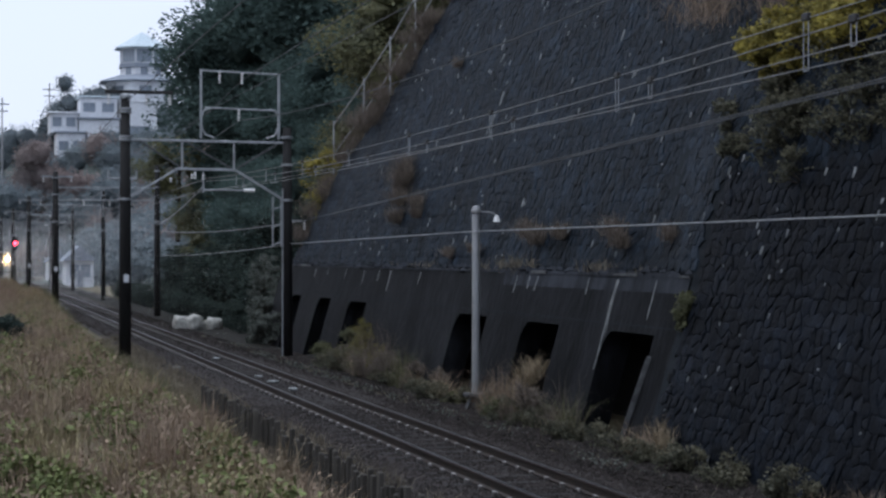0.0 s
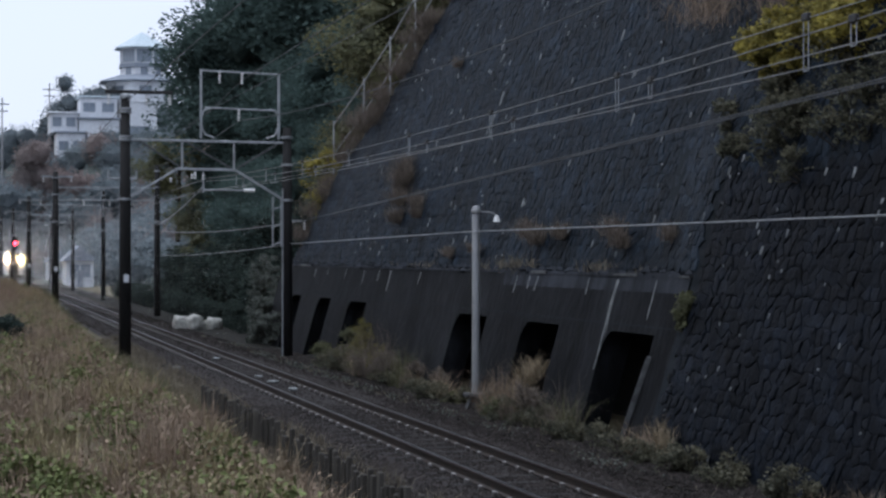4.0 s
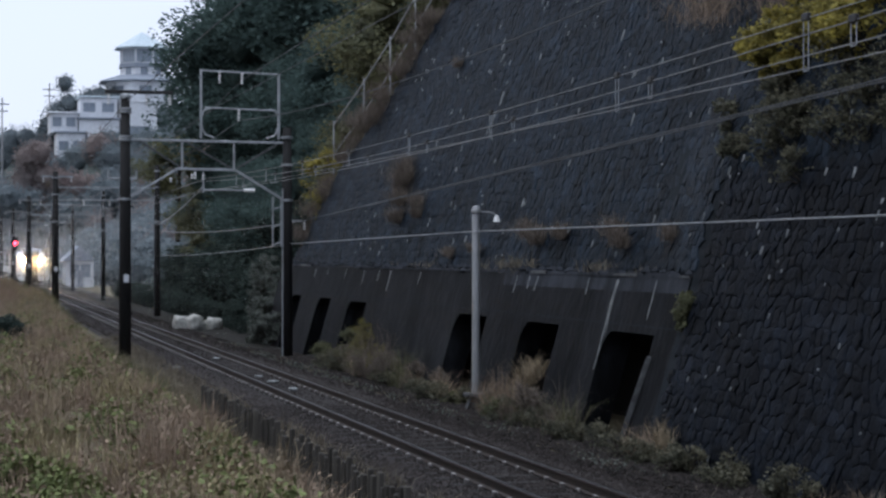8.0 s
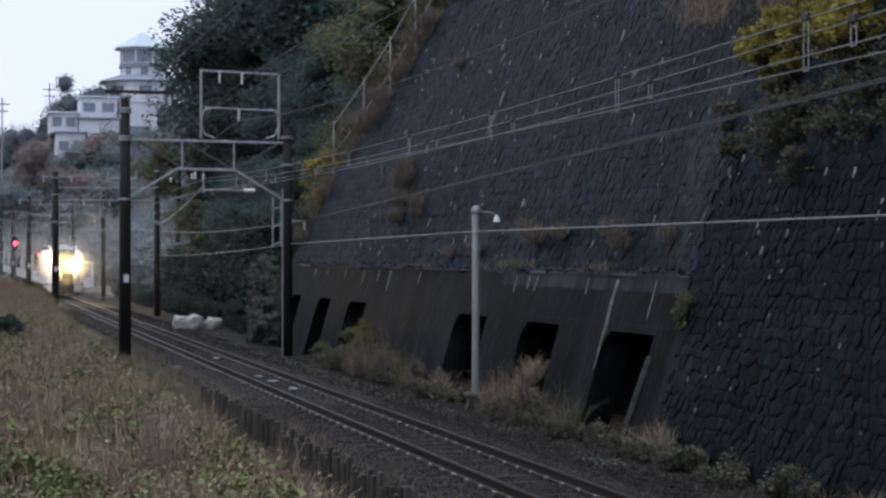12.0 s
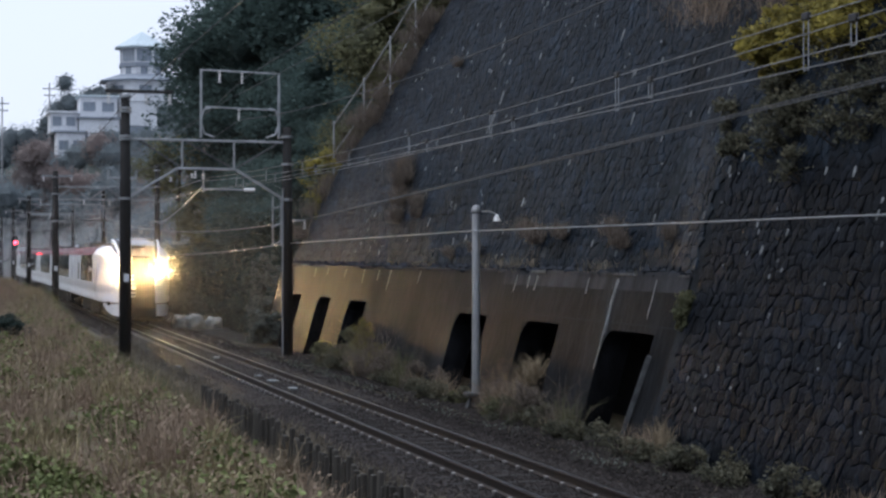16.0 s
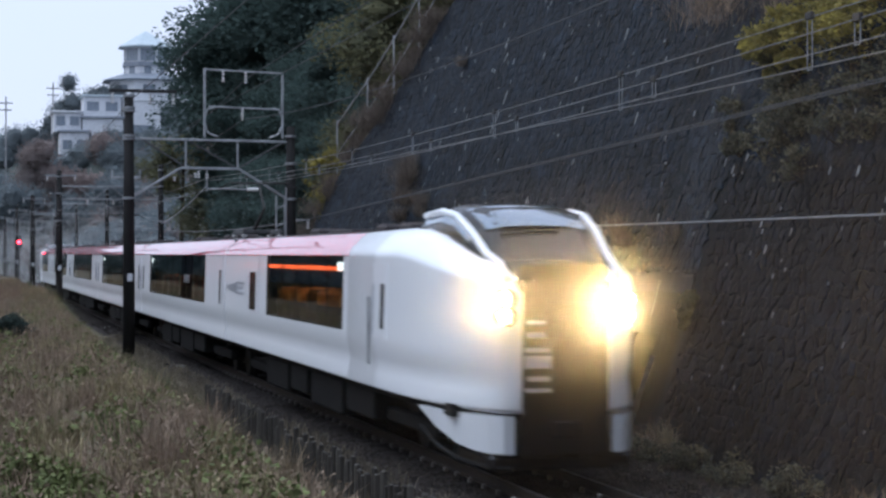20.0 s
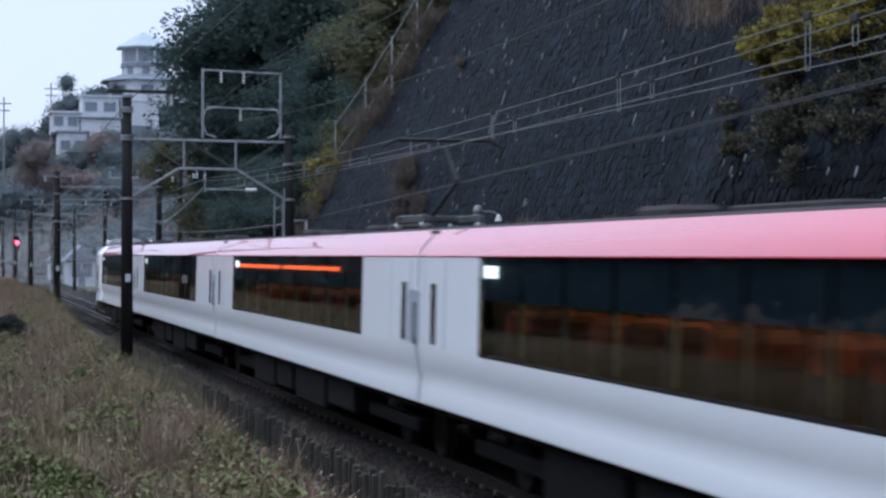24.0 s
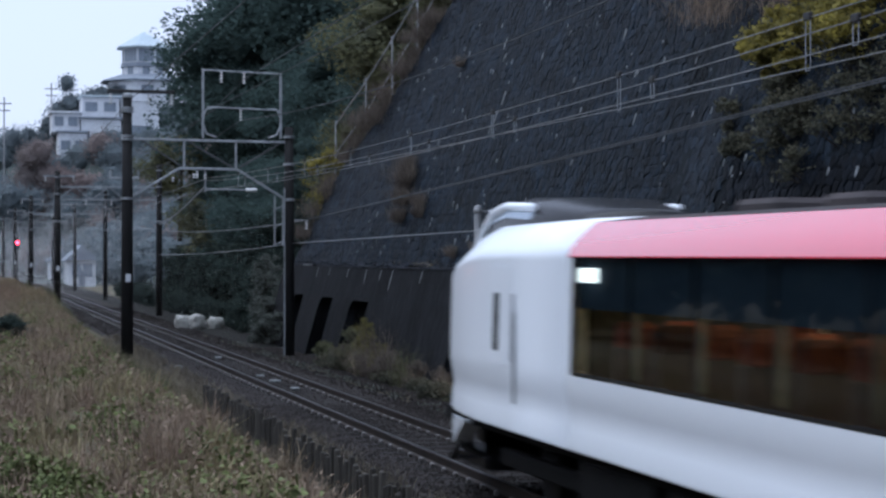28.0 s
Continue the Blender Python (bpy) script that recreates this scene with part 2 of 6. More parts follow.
M_DROP = bpy.data.materials.new("haze_drop")
M_DROP.use_nodes = True
M_DROP.node_tree.nodes.clear()
drop_out = M_DROP.node_tree.nodes.new("ShaderNodeOutputMaterial")
drop_way = M_DROP.node_tree.nodes.new("ShaderNodeBsdfTranslucent")
drop_way.inputs["Color"].default_value = (0.85, 0.85, 0.85, 1)
M_DROP.node_tree.links.new(drop_way.outputs["BSDF"], drop_out.inputs["Surface"])
M_IVY = mat("dull_ivy_leaf", (0.14, 0.13, 0.09), (0.055, 0.058, 0.045), 1.2, 0.6, island=0.6, thin=0.45)
M_BRUSH = mat("grey_brush_leaf", (0.15, 0.16, 0.145), (0.07, 0.08, 0.07), 1.0, 0.7, island=0.5, thin=0.45)
M_SHRUB = mat("dark_shrub_leaf", (0.048, 0.064, 0.056), (0.026, 0.038, 0.034), 0.5, 0.8, island=0.4, thin=0.45)
M_CEIL = mat("lit_ceiling_strip", (0.8, 0.7, 0.5), None, 1, 0.4, emit=(1.0, 0.66, 0.24), strength=4.8)
M_SIGNALRED = mat("lit_red_signal", (0.8, 0.05, 0.05), None, 1, 0.3, emit=(1.0, 0.02, 0.04), strength=16.0)
M_ORANGELAMP = mat("lit_orange_tube", (0.8, 0.3, 0.1), None, 1, 0.3, emit=(1.0, 0.13, 0.02), strength=2.6)


# ---- mesh helpers ----
def link_mesh(name, verts, faces, material, parent=None, label="", smooth=False, mats=None, index=None):
    me = bpy.data.meshes.new(name)
    me.from_pydata([tuple(v) for v in verts], [], faces)
    for m in (mats or [material]):
        me.materials.append(m)
    if index is not None:
        me.polygons.foreach_set("material_index", index)
    if smooth:
        me.polygons.foreach_set("use_smooth", [True] * len(me.polygons))
    me.update()
    ob = new(name, me)
    if parent:
        ob.parent = parent
    if label:
        ob["label"] = label
    return ob


def part(name, geo, material, parent=None, label="", smooth=False):
    return link_mesh(name, geo[0], geo[1], material, parent, label, smooth)


def thing(name, label, category, at=None, group="", kind=""):
    ob = new(name)
    ob.empty_display_size = 0.2
    ob.matrix_world = at or Matrix()
    return tagged(ob, label, category, group, kind)


def join(*geos):
    v, f = [], []
    for a, b in geos:
        k = len(v)
        v.extend(a)
        f.extend([tuple(i + k for i in face) for face in b])
    return v, f


def moved(geo, m):
    return [tuple(m @ Vector(p)) for p in geo[0]], geo[1]


def box(x0, x1, y0, y1, z0, z1, c=0.0):
    """A box with its twelve edges cut off by c."""
    if c <= 0:
        v = [(x, y, z) for x in (x0, x1) for y in (y0, y1) for z in (z0, z1)]
        return v, [(0, 1, 3, 2), (4, 6, 7, 5), (0, 4, 5, 1), (2, 3, 7, 6), (0, 2, 6, 4), (1, 5, 7, 3)]
    v, idx = [], {}
    for i in (0, 1):
        for j in (0, 1):
            for k in (0, 1):
                p = [(x0, x1)[i], (y0, y1)[j], (z0, z1)[k]]
                s = [1 - 2 * i, 1 - 2 * j, 1 - 2 * k]
                for ax in range(3):
                    q = [p[a] + (0 if a == ax else s[a] * c) for a in range(3)]
                    idx[i, j, k, ax] = len(v)
                    v.append(tuple(q))
    f = []
    for ax in range(3):
        o = [a for a in range(3) if a != ax]
        for e in (0, 1):
            ring = []
            for a, b in ((0, 0), (1, 0), (1, 1), (0, 1)):
                key = [0, 0, 0]
                key[ax], key[o[0]], key[o[1]] = e, a, b
                ring.append(idx[(*key, ax)])
            f.append(tuple(ring))
        for a in (0, 1):
            for b in (0, 1):
                k0, k1 = [0, 0, 0], [0, 0, 0]
                k0[ax], k1[ax] = 0, 1
                k0[o[0]] = k1[o[0]] = a
                k0[o[1]] = k1[o[1]] = b
                f.append((idx[(*k0, o[0])], idx[(*k1, o[0])], idx[(*k1, o[1])], idx[(*k0, o[1])]))
    for i in (0, 1):
        for j in (0, 1):
            for k in (0, 1):
                f.append((idx[i, j, k, 0], idx[i, j, k, 1], idx[i, j, k, 2]))
    return v, f


def tube(p0, p1, r0, r1=None, n=8):
    r1 = r0 if r1 is None else r1
    p0, p1 = Vector(p0), Vector(p1)
    q = (p1 - p0).to_track_quat("Z", "Y")
    v = []
    for p, r in ((p0, r0), (p1, r1)):
        for i in range(n):
            a = 2 * math.pi * i / n
            v.append(tuple(p + q @ Vector((r * math.cos(a), r * math.sin(a), 0))))
    f = [(i, (i + 1) % n, n + (i + 1) % n, n + i) for i in range(n)]
    return v, f + [tuple(range(n))[::-1], tuple(range(n, 2 * n))]


def rings(rows, closed=True, caps=True):
    """Skin over rows of points with equal counts."""
    n = len(rows[0])
    v = [tuple(p) for row in rows for p in row]
    f = []
    for r in range(len(rows) - 1):
        for i in range(n if closed else n - 1):
            j = (i + 1) % n
            f.append((r * n + i, r * n + j, (r + 1) * n + j, (r + 1) * n + i))
    if caps and closed:
        f.append(tuple(range(n))[::-1])
        f.append(tuple(range((len(rows) - 1) * n, len(rows) * n)))
    return v, f


def lathe(profile, n=12, at=(0, 0, 0)):
    """Rings round the z axis from (radius, height) pairs."""
    return rings([[(at[0] + r * math.cos(2 * math.pi * i / n), at[1] + r * math.sin(2 * math.pi * i / n), at[2] + z)
                   for i in range(n)] for r, z in profile])


def beam(p0, p1, w, h=None):
    """A square bar from p0 to p1, w wide and h deep."""
    h = h or w
    p0, p1 = Vector(p0), Vector(p1)
    q = (p1 - p0).to_track_quat("X", "Z")
    d = (p1 - p0).length
    g = box(0, d, -w / 2, w / 2, -h / 2, h / 2, min(w, h) * 0.12)
    return [tuple(p0 + q @ Vector(p)) for p in g[0]], g[1]


def sagging(p0, p1, drop, n=24):
    p0, p1 = Vector(p0), Vector(p1)
    return [p0.lerp(p1, i / n) - Vector((0, 0, 4 * drop * (i / n) * (1 - i / n))) for i in range(n + 1)]


def cord(points, r, n=5):
    """A round strand through the points."""
    rows = []
    for i, p in enumerate(points):
        a, b = points[max(0, i - 1)], points[min(len(points) - 1, i + 1)]
        q = (Vector(b) - Vector(a)).to_track_quat("Z", "Y")
        rows.append([Vector(p) + q @ Vector((r * math.cos(2 * math.pi * k / n), r * math.sin(2 * math.pi * k / n), 0)) for k in range(n)])
    return rings(rows)


rng = np.random.default_rng(7)


def leaves(centres, size, spread, flat=0.0):
    """Many small pointed leaves as geometry: centres (n,3), about size long. Each is a bent kite of two triangles."""
    n = len(centres)
    d = rng.normal(size=(n, 3))
    d[:, 2] = d[:, 2] * (1 - flat)
    d /= np.linalg.norm(d, axis=1)[:, None] + 1e-9
    e = np.cross(d, rng.normal(size=(n, 3)) * (1 - flat * 0.75) + np.array([0, 0, 2.0 * flat]))
    e /= np.linalg.norm(e, axis=1)[:, None] + 1e-9
    up = np.cross(d, e)
    s = size * rng.uniform(0.6, 1.4, n)[:, None]
    c = np.asarray(centres) + rng.normal(size=(n, 3)) * spread
    v = np.stack([c - d * s * 0.5, c + e * s * 0.3 + up * s * 0.08, c + d * s * 0.5, c - e * s * 0.3 + up * s * 0.08], 1).reshape(-1, 3)
    f = np.arange(n * 4).reshape(-1, 4)
    return v.tolist(), f.tolist()


def blades(roots, height, width, lean=0.35):
    """Grass blades: a bent taper of a quad and a tip each."""
    n = len(roots)
    roots = np.asarray(roots, float)
    a = rng.uniform(0, 2 * math.pi, n)
    h = height * rng.uniform(0.5, 1.35, n)
    w = width * rng.uniform(0.6, 1.3, n)
    b = rng.uniform(0, 2 * math.pi, n)
    tilt = lean * np.abs(rng.normal(size=n))
    side = np.stack([np.cos(a), np.sin(a), np.zeros(n)], 1) * w[:, None] / 2
    go = np.stack([np.cos(b), np.sin(b), np.zeros(n)], 1)
    mid = roots + go * (h * tilt * 0.35)[:, None] + np.array([0, 0, 1]) * (h * 0.6)[:, None]
    tip = roots + go * (h * tilt)[:, None] + np.array([0, 0, 1]) * (h * (1 - 0.25 * tilt))[:, None]
    v = np.stack([roots - side, roots + side, mid + side * 0.7, mid - side * 0.7, tip], 1).reshape(-1, 3)
    k = np.arange(n)[:, None] * 5
    f = (k + np.array([[0, 1, 2, 3]])).tolist() + (k + np.array([[3, 2, 4]])).tolist()
    return v.tolist(), f

# ---- ground ----
def smooth(a, b, x):
    t = min(1.0, max(0.0, (x - a) / (b - a)))
    return t * t * (3 - 2 * t)


def ground_z(x, y):
    """Height of the ground: the formation, the bank on the camera's side, the flank below the wall."""
    z = -0.24 - 0.12 * smooth(1.6, 2.6, abs(y)) * (1 if y < 0 else 0.3)
    bump = 0.07 * noise.noise(Vector((x * 0.35, y * 0.6, 3.0))) + 0.03 * noise.noise(Vector((x * 1.3, y * 1.7, 8.0)))
    if y < -2.7:
        top = 1.02 + 0.25 * noise.noise(Vector((x * 0.06, 1.0, 2.0))) + 0.25 * smooth(-30, -110, x)
        fall = 5.15 - 1.0 * smooth(-30, -75, x)
        z = z + (top + 0.36) * smooth(-3.3 + 0.55 * smooth(-40, -80, x), -fall, y) + bump * smooth(-2.8, -3.4, y) * 2
    elif y > 2.2:
        z += 0.3 * bump - 0.12
    return z


def steps(*spans):
    out = []
    for a, b, n in spans:
        out += [a + (b - a) * i / n for i in range(n)]
    return out + [spans[-1][1]]


gx = steps((-2500, -600, 8), (-600, -140, 24), (-140, -60, 80), (-60, 2, 124), (2, 60, 20), (60, 2500, 10))
gy = steps((-2500, -200, 8), (-200, -20, 10), (-20, -9, 10), (-9, -2.6, 44), (-2.6, 2.2, 8), (2.2, 9, 20), (9, 60, 6), (60, 2500, 10))
gv = [(x, y, ground_z(x, y)) for x in gx for y in gy]
ny = len(gy)
gf = [(i * ny + j, (i + 1) * ny + j, (i + 1) * ny + j + 1, i * ny + j + 1) for i in range(len(gx) - 1) for j in range(ny - 1)]
ground = tagged(link_mesh("ground", gv, gf, M_SOIL, smooth=True), "brown soil and low turf beside the railway line", "ground", kind="structure")

# ---- track: ballast, sleepers with fastenings, two rails ----
track = thing("railway_track", "single line of rusty rails on brown ballast", "railway track", kind="structure")
bx = steps((-420, -140, 14), (-140, 10, 150), (10, 80, 7))
rows = []
for x in bx:
    j = 0.05 * noise.noise(Vector((x * 0.7, 0, 5)))
    rows.append([(x, y, z) for y, z in ((-2.15 + j, -0.42), (-1.62 + j, -0.17), (-1.2, -0.162), (-0.75, -0.168), (0, -0.17),
                                        (0.75, -0.168), (1.25, -0.162), (1.85 + j, -0.2), (2.45 + j, -0.36))])
part("ballast_bed", rings(rows, closed=False), M_BALLAST, track, "brown crushed stone bed", smooth=True)


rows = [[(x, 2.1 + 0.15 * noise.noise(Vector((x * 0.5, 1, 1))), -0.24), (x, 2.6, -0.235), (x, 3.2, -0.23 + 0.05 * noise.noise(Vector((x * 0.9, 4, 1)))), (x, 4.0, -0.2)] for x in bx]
part("dark_verge", rings(rows, closed=False), M_VERGE, track, "dark soil along the wall foot", smooth=True)


def pebbles(n, x0, x1, y0, y1, z, size):
    c = np.stack([rng.uniform(x0, x1, n), rng.uniform(y0, y1, n), np.full(n, z)], 1)
    octa = np.array([(1, 0, 0), (-1, 0, 0), (0, 1, 0), (0, -1, 0), (0, 0, 1), (0, 0, -1)], float)
    v = octa[None] * rng.uniform(0.5, 1.3, (n, 6, 1)) * size
    a = rng.uniform(0, 6.28, n)
    r = np.zeros((n, 3, 3))
    r[:, 0, 0], r[:, 0, 1], r[:, 1, 0], r[:, 1, 1], r[:, 2, 2] = np.cos(a), -np.sin(a), np.sin(a), np.cos(a), 0.8
    v = np.einsum("nij,nkj->nki", r, v) + c[:, None]
    tri = np.array([(0, 2, 4), (2, 1, 4), (1, 3, 4), (3, 0, 4), (2, 0, 5), (1, 2, 5), (3, 1, 5), (0, 3, 5)])
    return v.reshape(-1, 3).tolist(), (np.arange(n)[:, None, None] * 6 + tri[None]).reshape(-1, 3).tolist()


pieces = [pebbles(9000, -62, -8, -1.75, 2.3, -0.168, 0.035), pebbles(16000, -38, -11, -1.7, 2.2, -0.165, 0.03), pebbles(7000, -62, -11, 2.2, 3.3, -0.23, 0.05), pebbles(5000, -110, -60, -1.7, 2.2, -0.16, 0.045),
          pebbles(2600, -62, -8, -2.4, -1.7, -0.3, 0.04), pebbles(2600, -62, -8, 2.2, 2.9, -0.3, 0.04)]
tagged(part("ballast_stones", join(*pieces), M_BALLAST, None), "loose brown crushed stones between the sleepers", "ballast", kind="stuff")

RAIL = [(-0.061, -0.153), (0.061, -0.153), (0.061, -0.14), (0.012, -0.122), (0.01, -0.045), (0.033, -0.035), (0.033, -0.006),
        (0.026, 0.0), (-0.026, 0.0), (-0.033, -0.006), (-0.033, -0.035), (-0.01, -0.045), (-0.012, -0.122), (-0.061, -0.14)]
for y0 in (-0.545, 0.56):
    rail = part("rail", rings([[(x, y0 + a, b) for a, b in RAIL] for x in steps((-420, -20, 40), (-20, 80, 6))]), M_RAIL, track, "brown rusty steel rail")
    part("rail_head", box(-420, 80, y0 - 0.024, y0 + 0.024, 0.0, 0.004), M_RAILTOP, rail, "polished running surface")
slab = box(-0.1, 0.1, -1.0, 1.0, -0.3, -0.152, 0.015)
clips = join(*[box(-0.045, 0.045, y - 0.03, y + 0.03, -0.152, -0.085, 0.012) for y in (-0.69, -0.44, 0.44, 0.69)])
sl = part("sleeper", slab, M_SLEEPER, track)
cl = part("rail_fastening", clips, M_CLIP, sl, "pale steel clips")
sl.location.x = -9.6
for k in range(1, 215):
    s2, c2 = sl.copy(), None
    scene.collection.objects.link(s2)
    s2.location = (-9.6 - 0.67 * k + rng.uniform(-0.02, 0.02), 0, rng.uniform(-0.012, 0.0))
    s2.rotation_euler = (0, 0, rng.uniform(-0.012, 0.012))
    if k < 130:
        c2 = cl.copy()
        scene.collection.objects.link(c2)
        c2.parent = s2

# ---- retaining wall: a concrete gallery wall below, stone masonry above and beside it ----
LEAN = 0.28                       # the faces lean back, metres per metre of height
BASE_Y, TOP_Z = 3.3, 2.56         # foot of the gallery wall at z = -0.3, its top
END_LEFT, END_RIGHT = -66.5, -28.1
BAYS = [(-63.1, -61.4), (-58.4, -56.4), (-53.7, -51.3), (-41.6, -39.05), (-36.35, -34.05), (-31.45, -29.05)]


def face_y(z):
    return BASE_Y + LEAN * (z + 0.3)


def leaning_block(x0, x1, z0, z1, thick=0.55, proud=0.0, c=0.0):
    """A block of the leaning wall, with faces parallel to its front."""
    v = []
    for x, e in ((x0, 1), (x1, -1)):
        for z, t in ((z0, 1), (z1, -1)):
            for y in (0, thick):
                v.append((x, face_y(z) - proud + y, z))
    return v, [(0, 1, 3, 2), (4, 6, 7, 5), (0, 4, 5, 1), (2, 3, 7, 6), (0, 2, 6, 4), (1, 5, 7, 3)]


def corner_fillet(x0, z1, s):
    """The rounded upper corner of a bay's opening."""
    front, back = [], []
    for i in range(6):
        a = math.pi / 2 * i / 5
        x, z = x0 + s - s * math.sin(a), z1 - s + s * math.cos(a)
        front.append((x, face_y(z) + 0.004, z))
    front.append((x0, face_y(z1) + 0.004, z1))
    n = len(front)
    back = [(x, y + 0.5, z) for x, y, z in front]
    v = front + back
    f = [tuple(range(n)), tuple(range(n, 2 * n))[::-1]] + [(i, n + i, n + (i + 1) % n, (i + 1) % n) for i in range(n)]
    return v, f


gallery = thing("wall_gallery", "stained dark concrete retaining wall with open bays", "retaining wall", kind="structure")
edges = [END_LEFT] + [e for b in BAYS for e in b] + [END_RIGHT]
for a, b in zip(edges[::2], edges[1::2]):
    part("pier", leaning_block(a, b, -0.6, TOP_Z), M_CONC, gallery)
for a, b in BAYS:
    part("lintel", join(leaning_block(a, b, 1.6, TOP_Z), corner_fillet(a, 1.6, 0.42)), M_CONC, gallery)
x = END_LEFT
while x < END_RIGHT - 0.3:
    w = min(rng.uniform(0.6, 2.4), END_RIGHT - x)
    part("coping", leaning_block(x, x + w - 0.02, TOP_Z, TOP_Z + rng.uniform(0.03, 0.08), 0.6, rng.uniform(0.01, 0.04)), M_CONC_PALE if rng.random() < 0.25 else M_CONC_BAND, gallery, "worn edge stone")
    x += w
lip = []
for k in range(420):
    x, s = rng.uniform(END_LEFT, END_RIGHT), rng.uniform(0.05, 0.15)
    y, z = face_y(TOP_Z) + rng.uniform(0.0, 0.35), TOP_Z + rng.uniform(0.0, 0.1)
    lip.append([(x + s * rng.uniform(0.6, 1.3) * a, y + s * rng.uniform(0.5, 1.0) * b, z + s * rng.uniform(0.4, 0.9) * c)
                for a, b, c in ((1, 0, 0), (-1, 0, 0), (0, 1, 0), (0, -1, 0), (0, 0, 1), (0, 0, -1))])
octa = [(0, 2, 4), (2, 1, 4), (1, 3, 4), (3, 0, 4), (2, 0, 5), (1, 2, 5), (3, 1, 5), (0, 3, 5)]
part("rubble_lip", join(*[(p, octa) for p in lip]), M_CONC_BAND, gallery, "broken stones and dirt along the ledge")["kind"] = "stuff"
part("joint_line", leaning_block(END_LEFT, END_RIGHT, 1.72, 1.74, 0.03, 0.004), M_JOINT, gallery)
# Near-black back and roof put the bays' shade into the colour.
part("gallery_back", box(END_LEFT, END_RIGHT, 6.0, 6.2, -0.6, TOP_Z), M_DARK, gallery, "back of the gallery, blackened as shade")
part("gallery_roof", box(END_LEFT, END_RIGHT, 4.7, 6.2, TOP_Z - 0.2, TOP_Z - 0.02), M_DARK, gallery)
for k, (x, w, z0, z1) in enumerate(((-31.5, 0.035, 0.9, 2.5), (-31.42, 0.02, 1.5, 2.5), (-29.55, 0.03, 1.85, 2.5), (-52.6, 0.05, 2.1, 2.5), (-50.7, 0.05, 2.2, 2.5),
                                   (-49.3, 0.06, 1.95, 2.5), (-46.0, 0.04, 2.2, 2.5), (-37.6, 0.05, 2.15, 2.5), (-36.7, 0.05, 2.25, 2.5), (-36.2, 0.04, 2.2, 2.5),
                                   (-33.0, 0.03, 2.2, 2.5), (-58.0, 0.05, 2.3, 2.5), (-60.0, 0.05, 2.2, 2.5), (-55.2, 0.04, 2.25, 2.5))):
    pts = []
    m = 12
    for i in range(m + 1):
        z = z1 + (z0 - z1) * i / m
        dx = 0.05 * noise.noise(Vector((k * 7.1, z * 2.2, 0)))
        r = w * (1.0 - 0.5 * i / m) * (0.6 + 0.5 * abs(noise.noise(Vector((z * 5, k * 3.3, 1)))))
        pts.append([(x + dx - r, face_y(z) - 0.004, z), (x + dx, face_y(z) - 0.014, z), (x + dx + r, face_y(z) - 0.004, z)])
    part("lime_streak", rings(pts, closed=False), M_LIME, gallery, "white lime streak run down the concrete")
part("pale_band", leaning_block(-38.5, END_RIGHT, 2.3, TOP_Z - 0.002, 0.05, 0.006), M_CONC_BAND, gallery, "paler weathered band")
strut = tagged(part("concrete_strut", beam((-29.35, 3.3, -0.35), (-29.0, 3.75, 1.25), 0.16, 0.1), M_CONC_PALE), "pale concrete strut leaning in the open bay", "strut")

# The upper wall sits back behind a ledge; its top edge climbs the slope and comes down again.
UP_Y, UP_LEAN = 4.5, 0.32
TOP_EDGE = [(-67.2, 2.7), (-65.3, 4.6), (-63.5, 6.0), (-59.2, 7.7), (-56.8, 9.2), (-53.8, 10.8), (-50, 12.2), (-44, 12.6), (-38, 10.6), (-33, 8.5), (-29, 7.3), (-20, 6.9), (4, 6.5)]


def top_at(x):
    for (a, za), (b, zb) in zip(TOP_EDGE, TOP_EDGE[1:]):
        if a <= x <= b:
            return za + (zb - za) * (x - a) / (b - a)
    return TOP_EDGE[0][1] if x < TOP_EDGE[0][0] else TOP_EDGE[-1][1]


def right_y(x, z):
    """The masonry beside the gallery comes down to the ground and stands a little prouder."""
    return 3.22 + 0.31 * (z + 0.3)


def up_y(z, x=-45.0):
    """The upper face; beyond the gallery's end it runs on from the masonry below."""
    k = smooth(END_RIGHT - 3.0, END_RIGHT, x)
    return (1 - k) * (UP_Y + UP_LEAN * (z - 2.56)) + k * right_y(x, z)


xs = steps((-67.2, 4, 60))
v, f = [], []
for x in xs:
    zt = max(top_at(x), 2.7)
    v += [(x, up_y(2.4, x) + 0.02, 2.4), (x, up_y(zt, x) + 0.02, zt), (x, up_y(zt) + 1.6, zt), (x, up_y(2.4) + 1.6, 2.4)]
for i in range(len(xs) - 1):
    a, b = 4 * i, 4 * i + 4
    f += [(a, b, b + 1, a + 1), (a + 1, b + 1, b + 2, a + 2), (a + 2, b + 2, b + 3, a + 3), (a + 3, b + 3, b, a)]
wall_up = thing("wall_masonry", "tall dark stone retaining wall, wet and moss-stained", "retaining wall", kind="structure")
part("mortar_bed", (v, f), M_JOINT, wall_up)
part("ledge", box(END_LEFT, END_RIGHT, 4.18, 4.75, TOP_Z + 0.02, TOP_Z + 0.06), M_VERGE, wall_up, "soil-covered ledge")
wall_right = thing("wall_masonry_low", "dark rubble stone retaining wall down to the ground", "retaining wall", kind="structure")
v, f = [], []
for x in (END_RIGHT, 4):
    for z in (-0.7, 4.2):
        v += [(x, right_y(x, z) + 0.02, z), (x, right_y(x, z) + 1.5, z)]
part("mortar_bed", (v, [(0, 1, 3, 2), (4, 6, 7, 5), (0, 4, 5, 1), (2, 3, 7, 6), (0, 2, 6, 4), (1, 5, 7, 3)]), M_JOINT, wall_right)


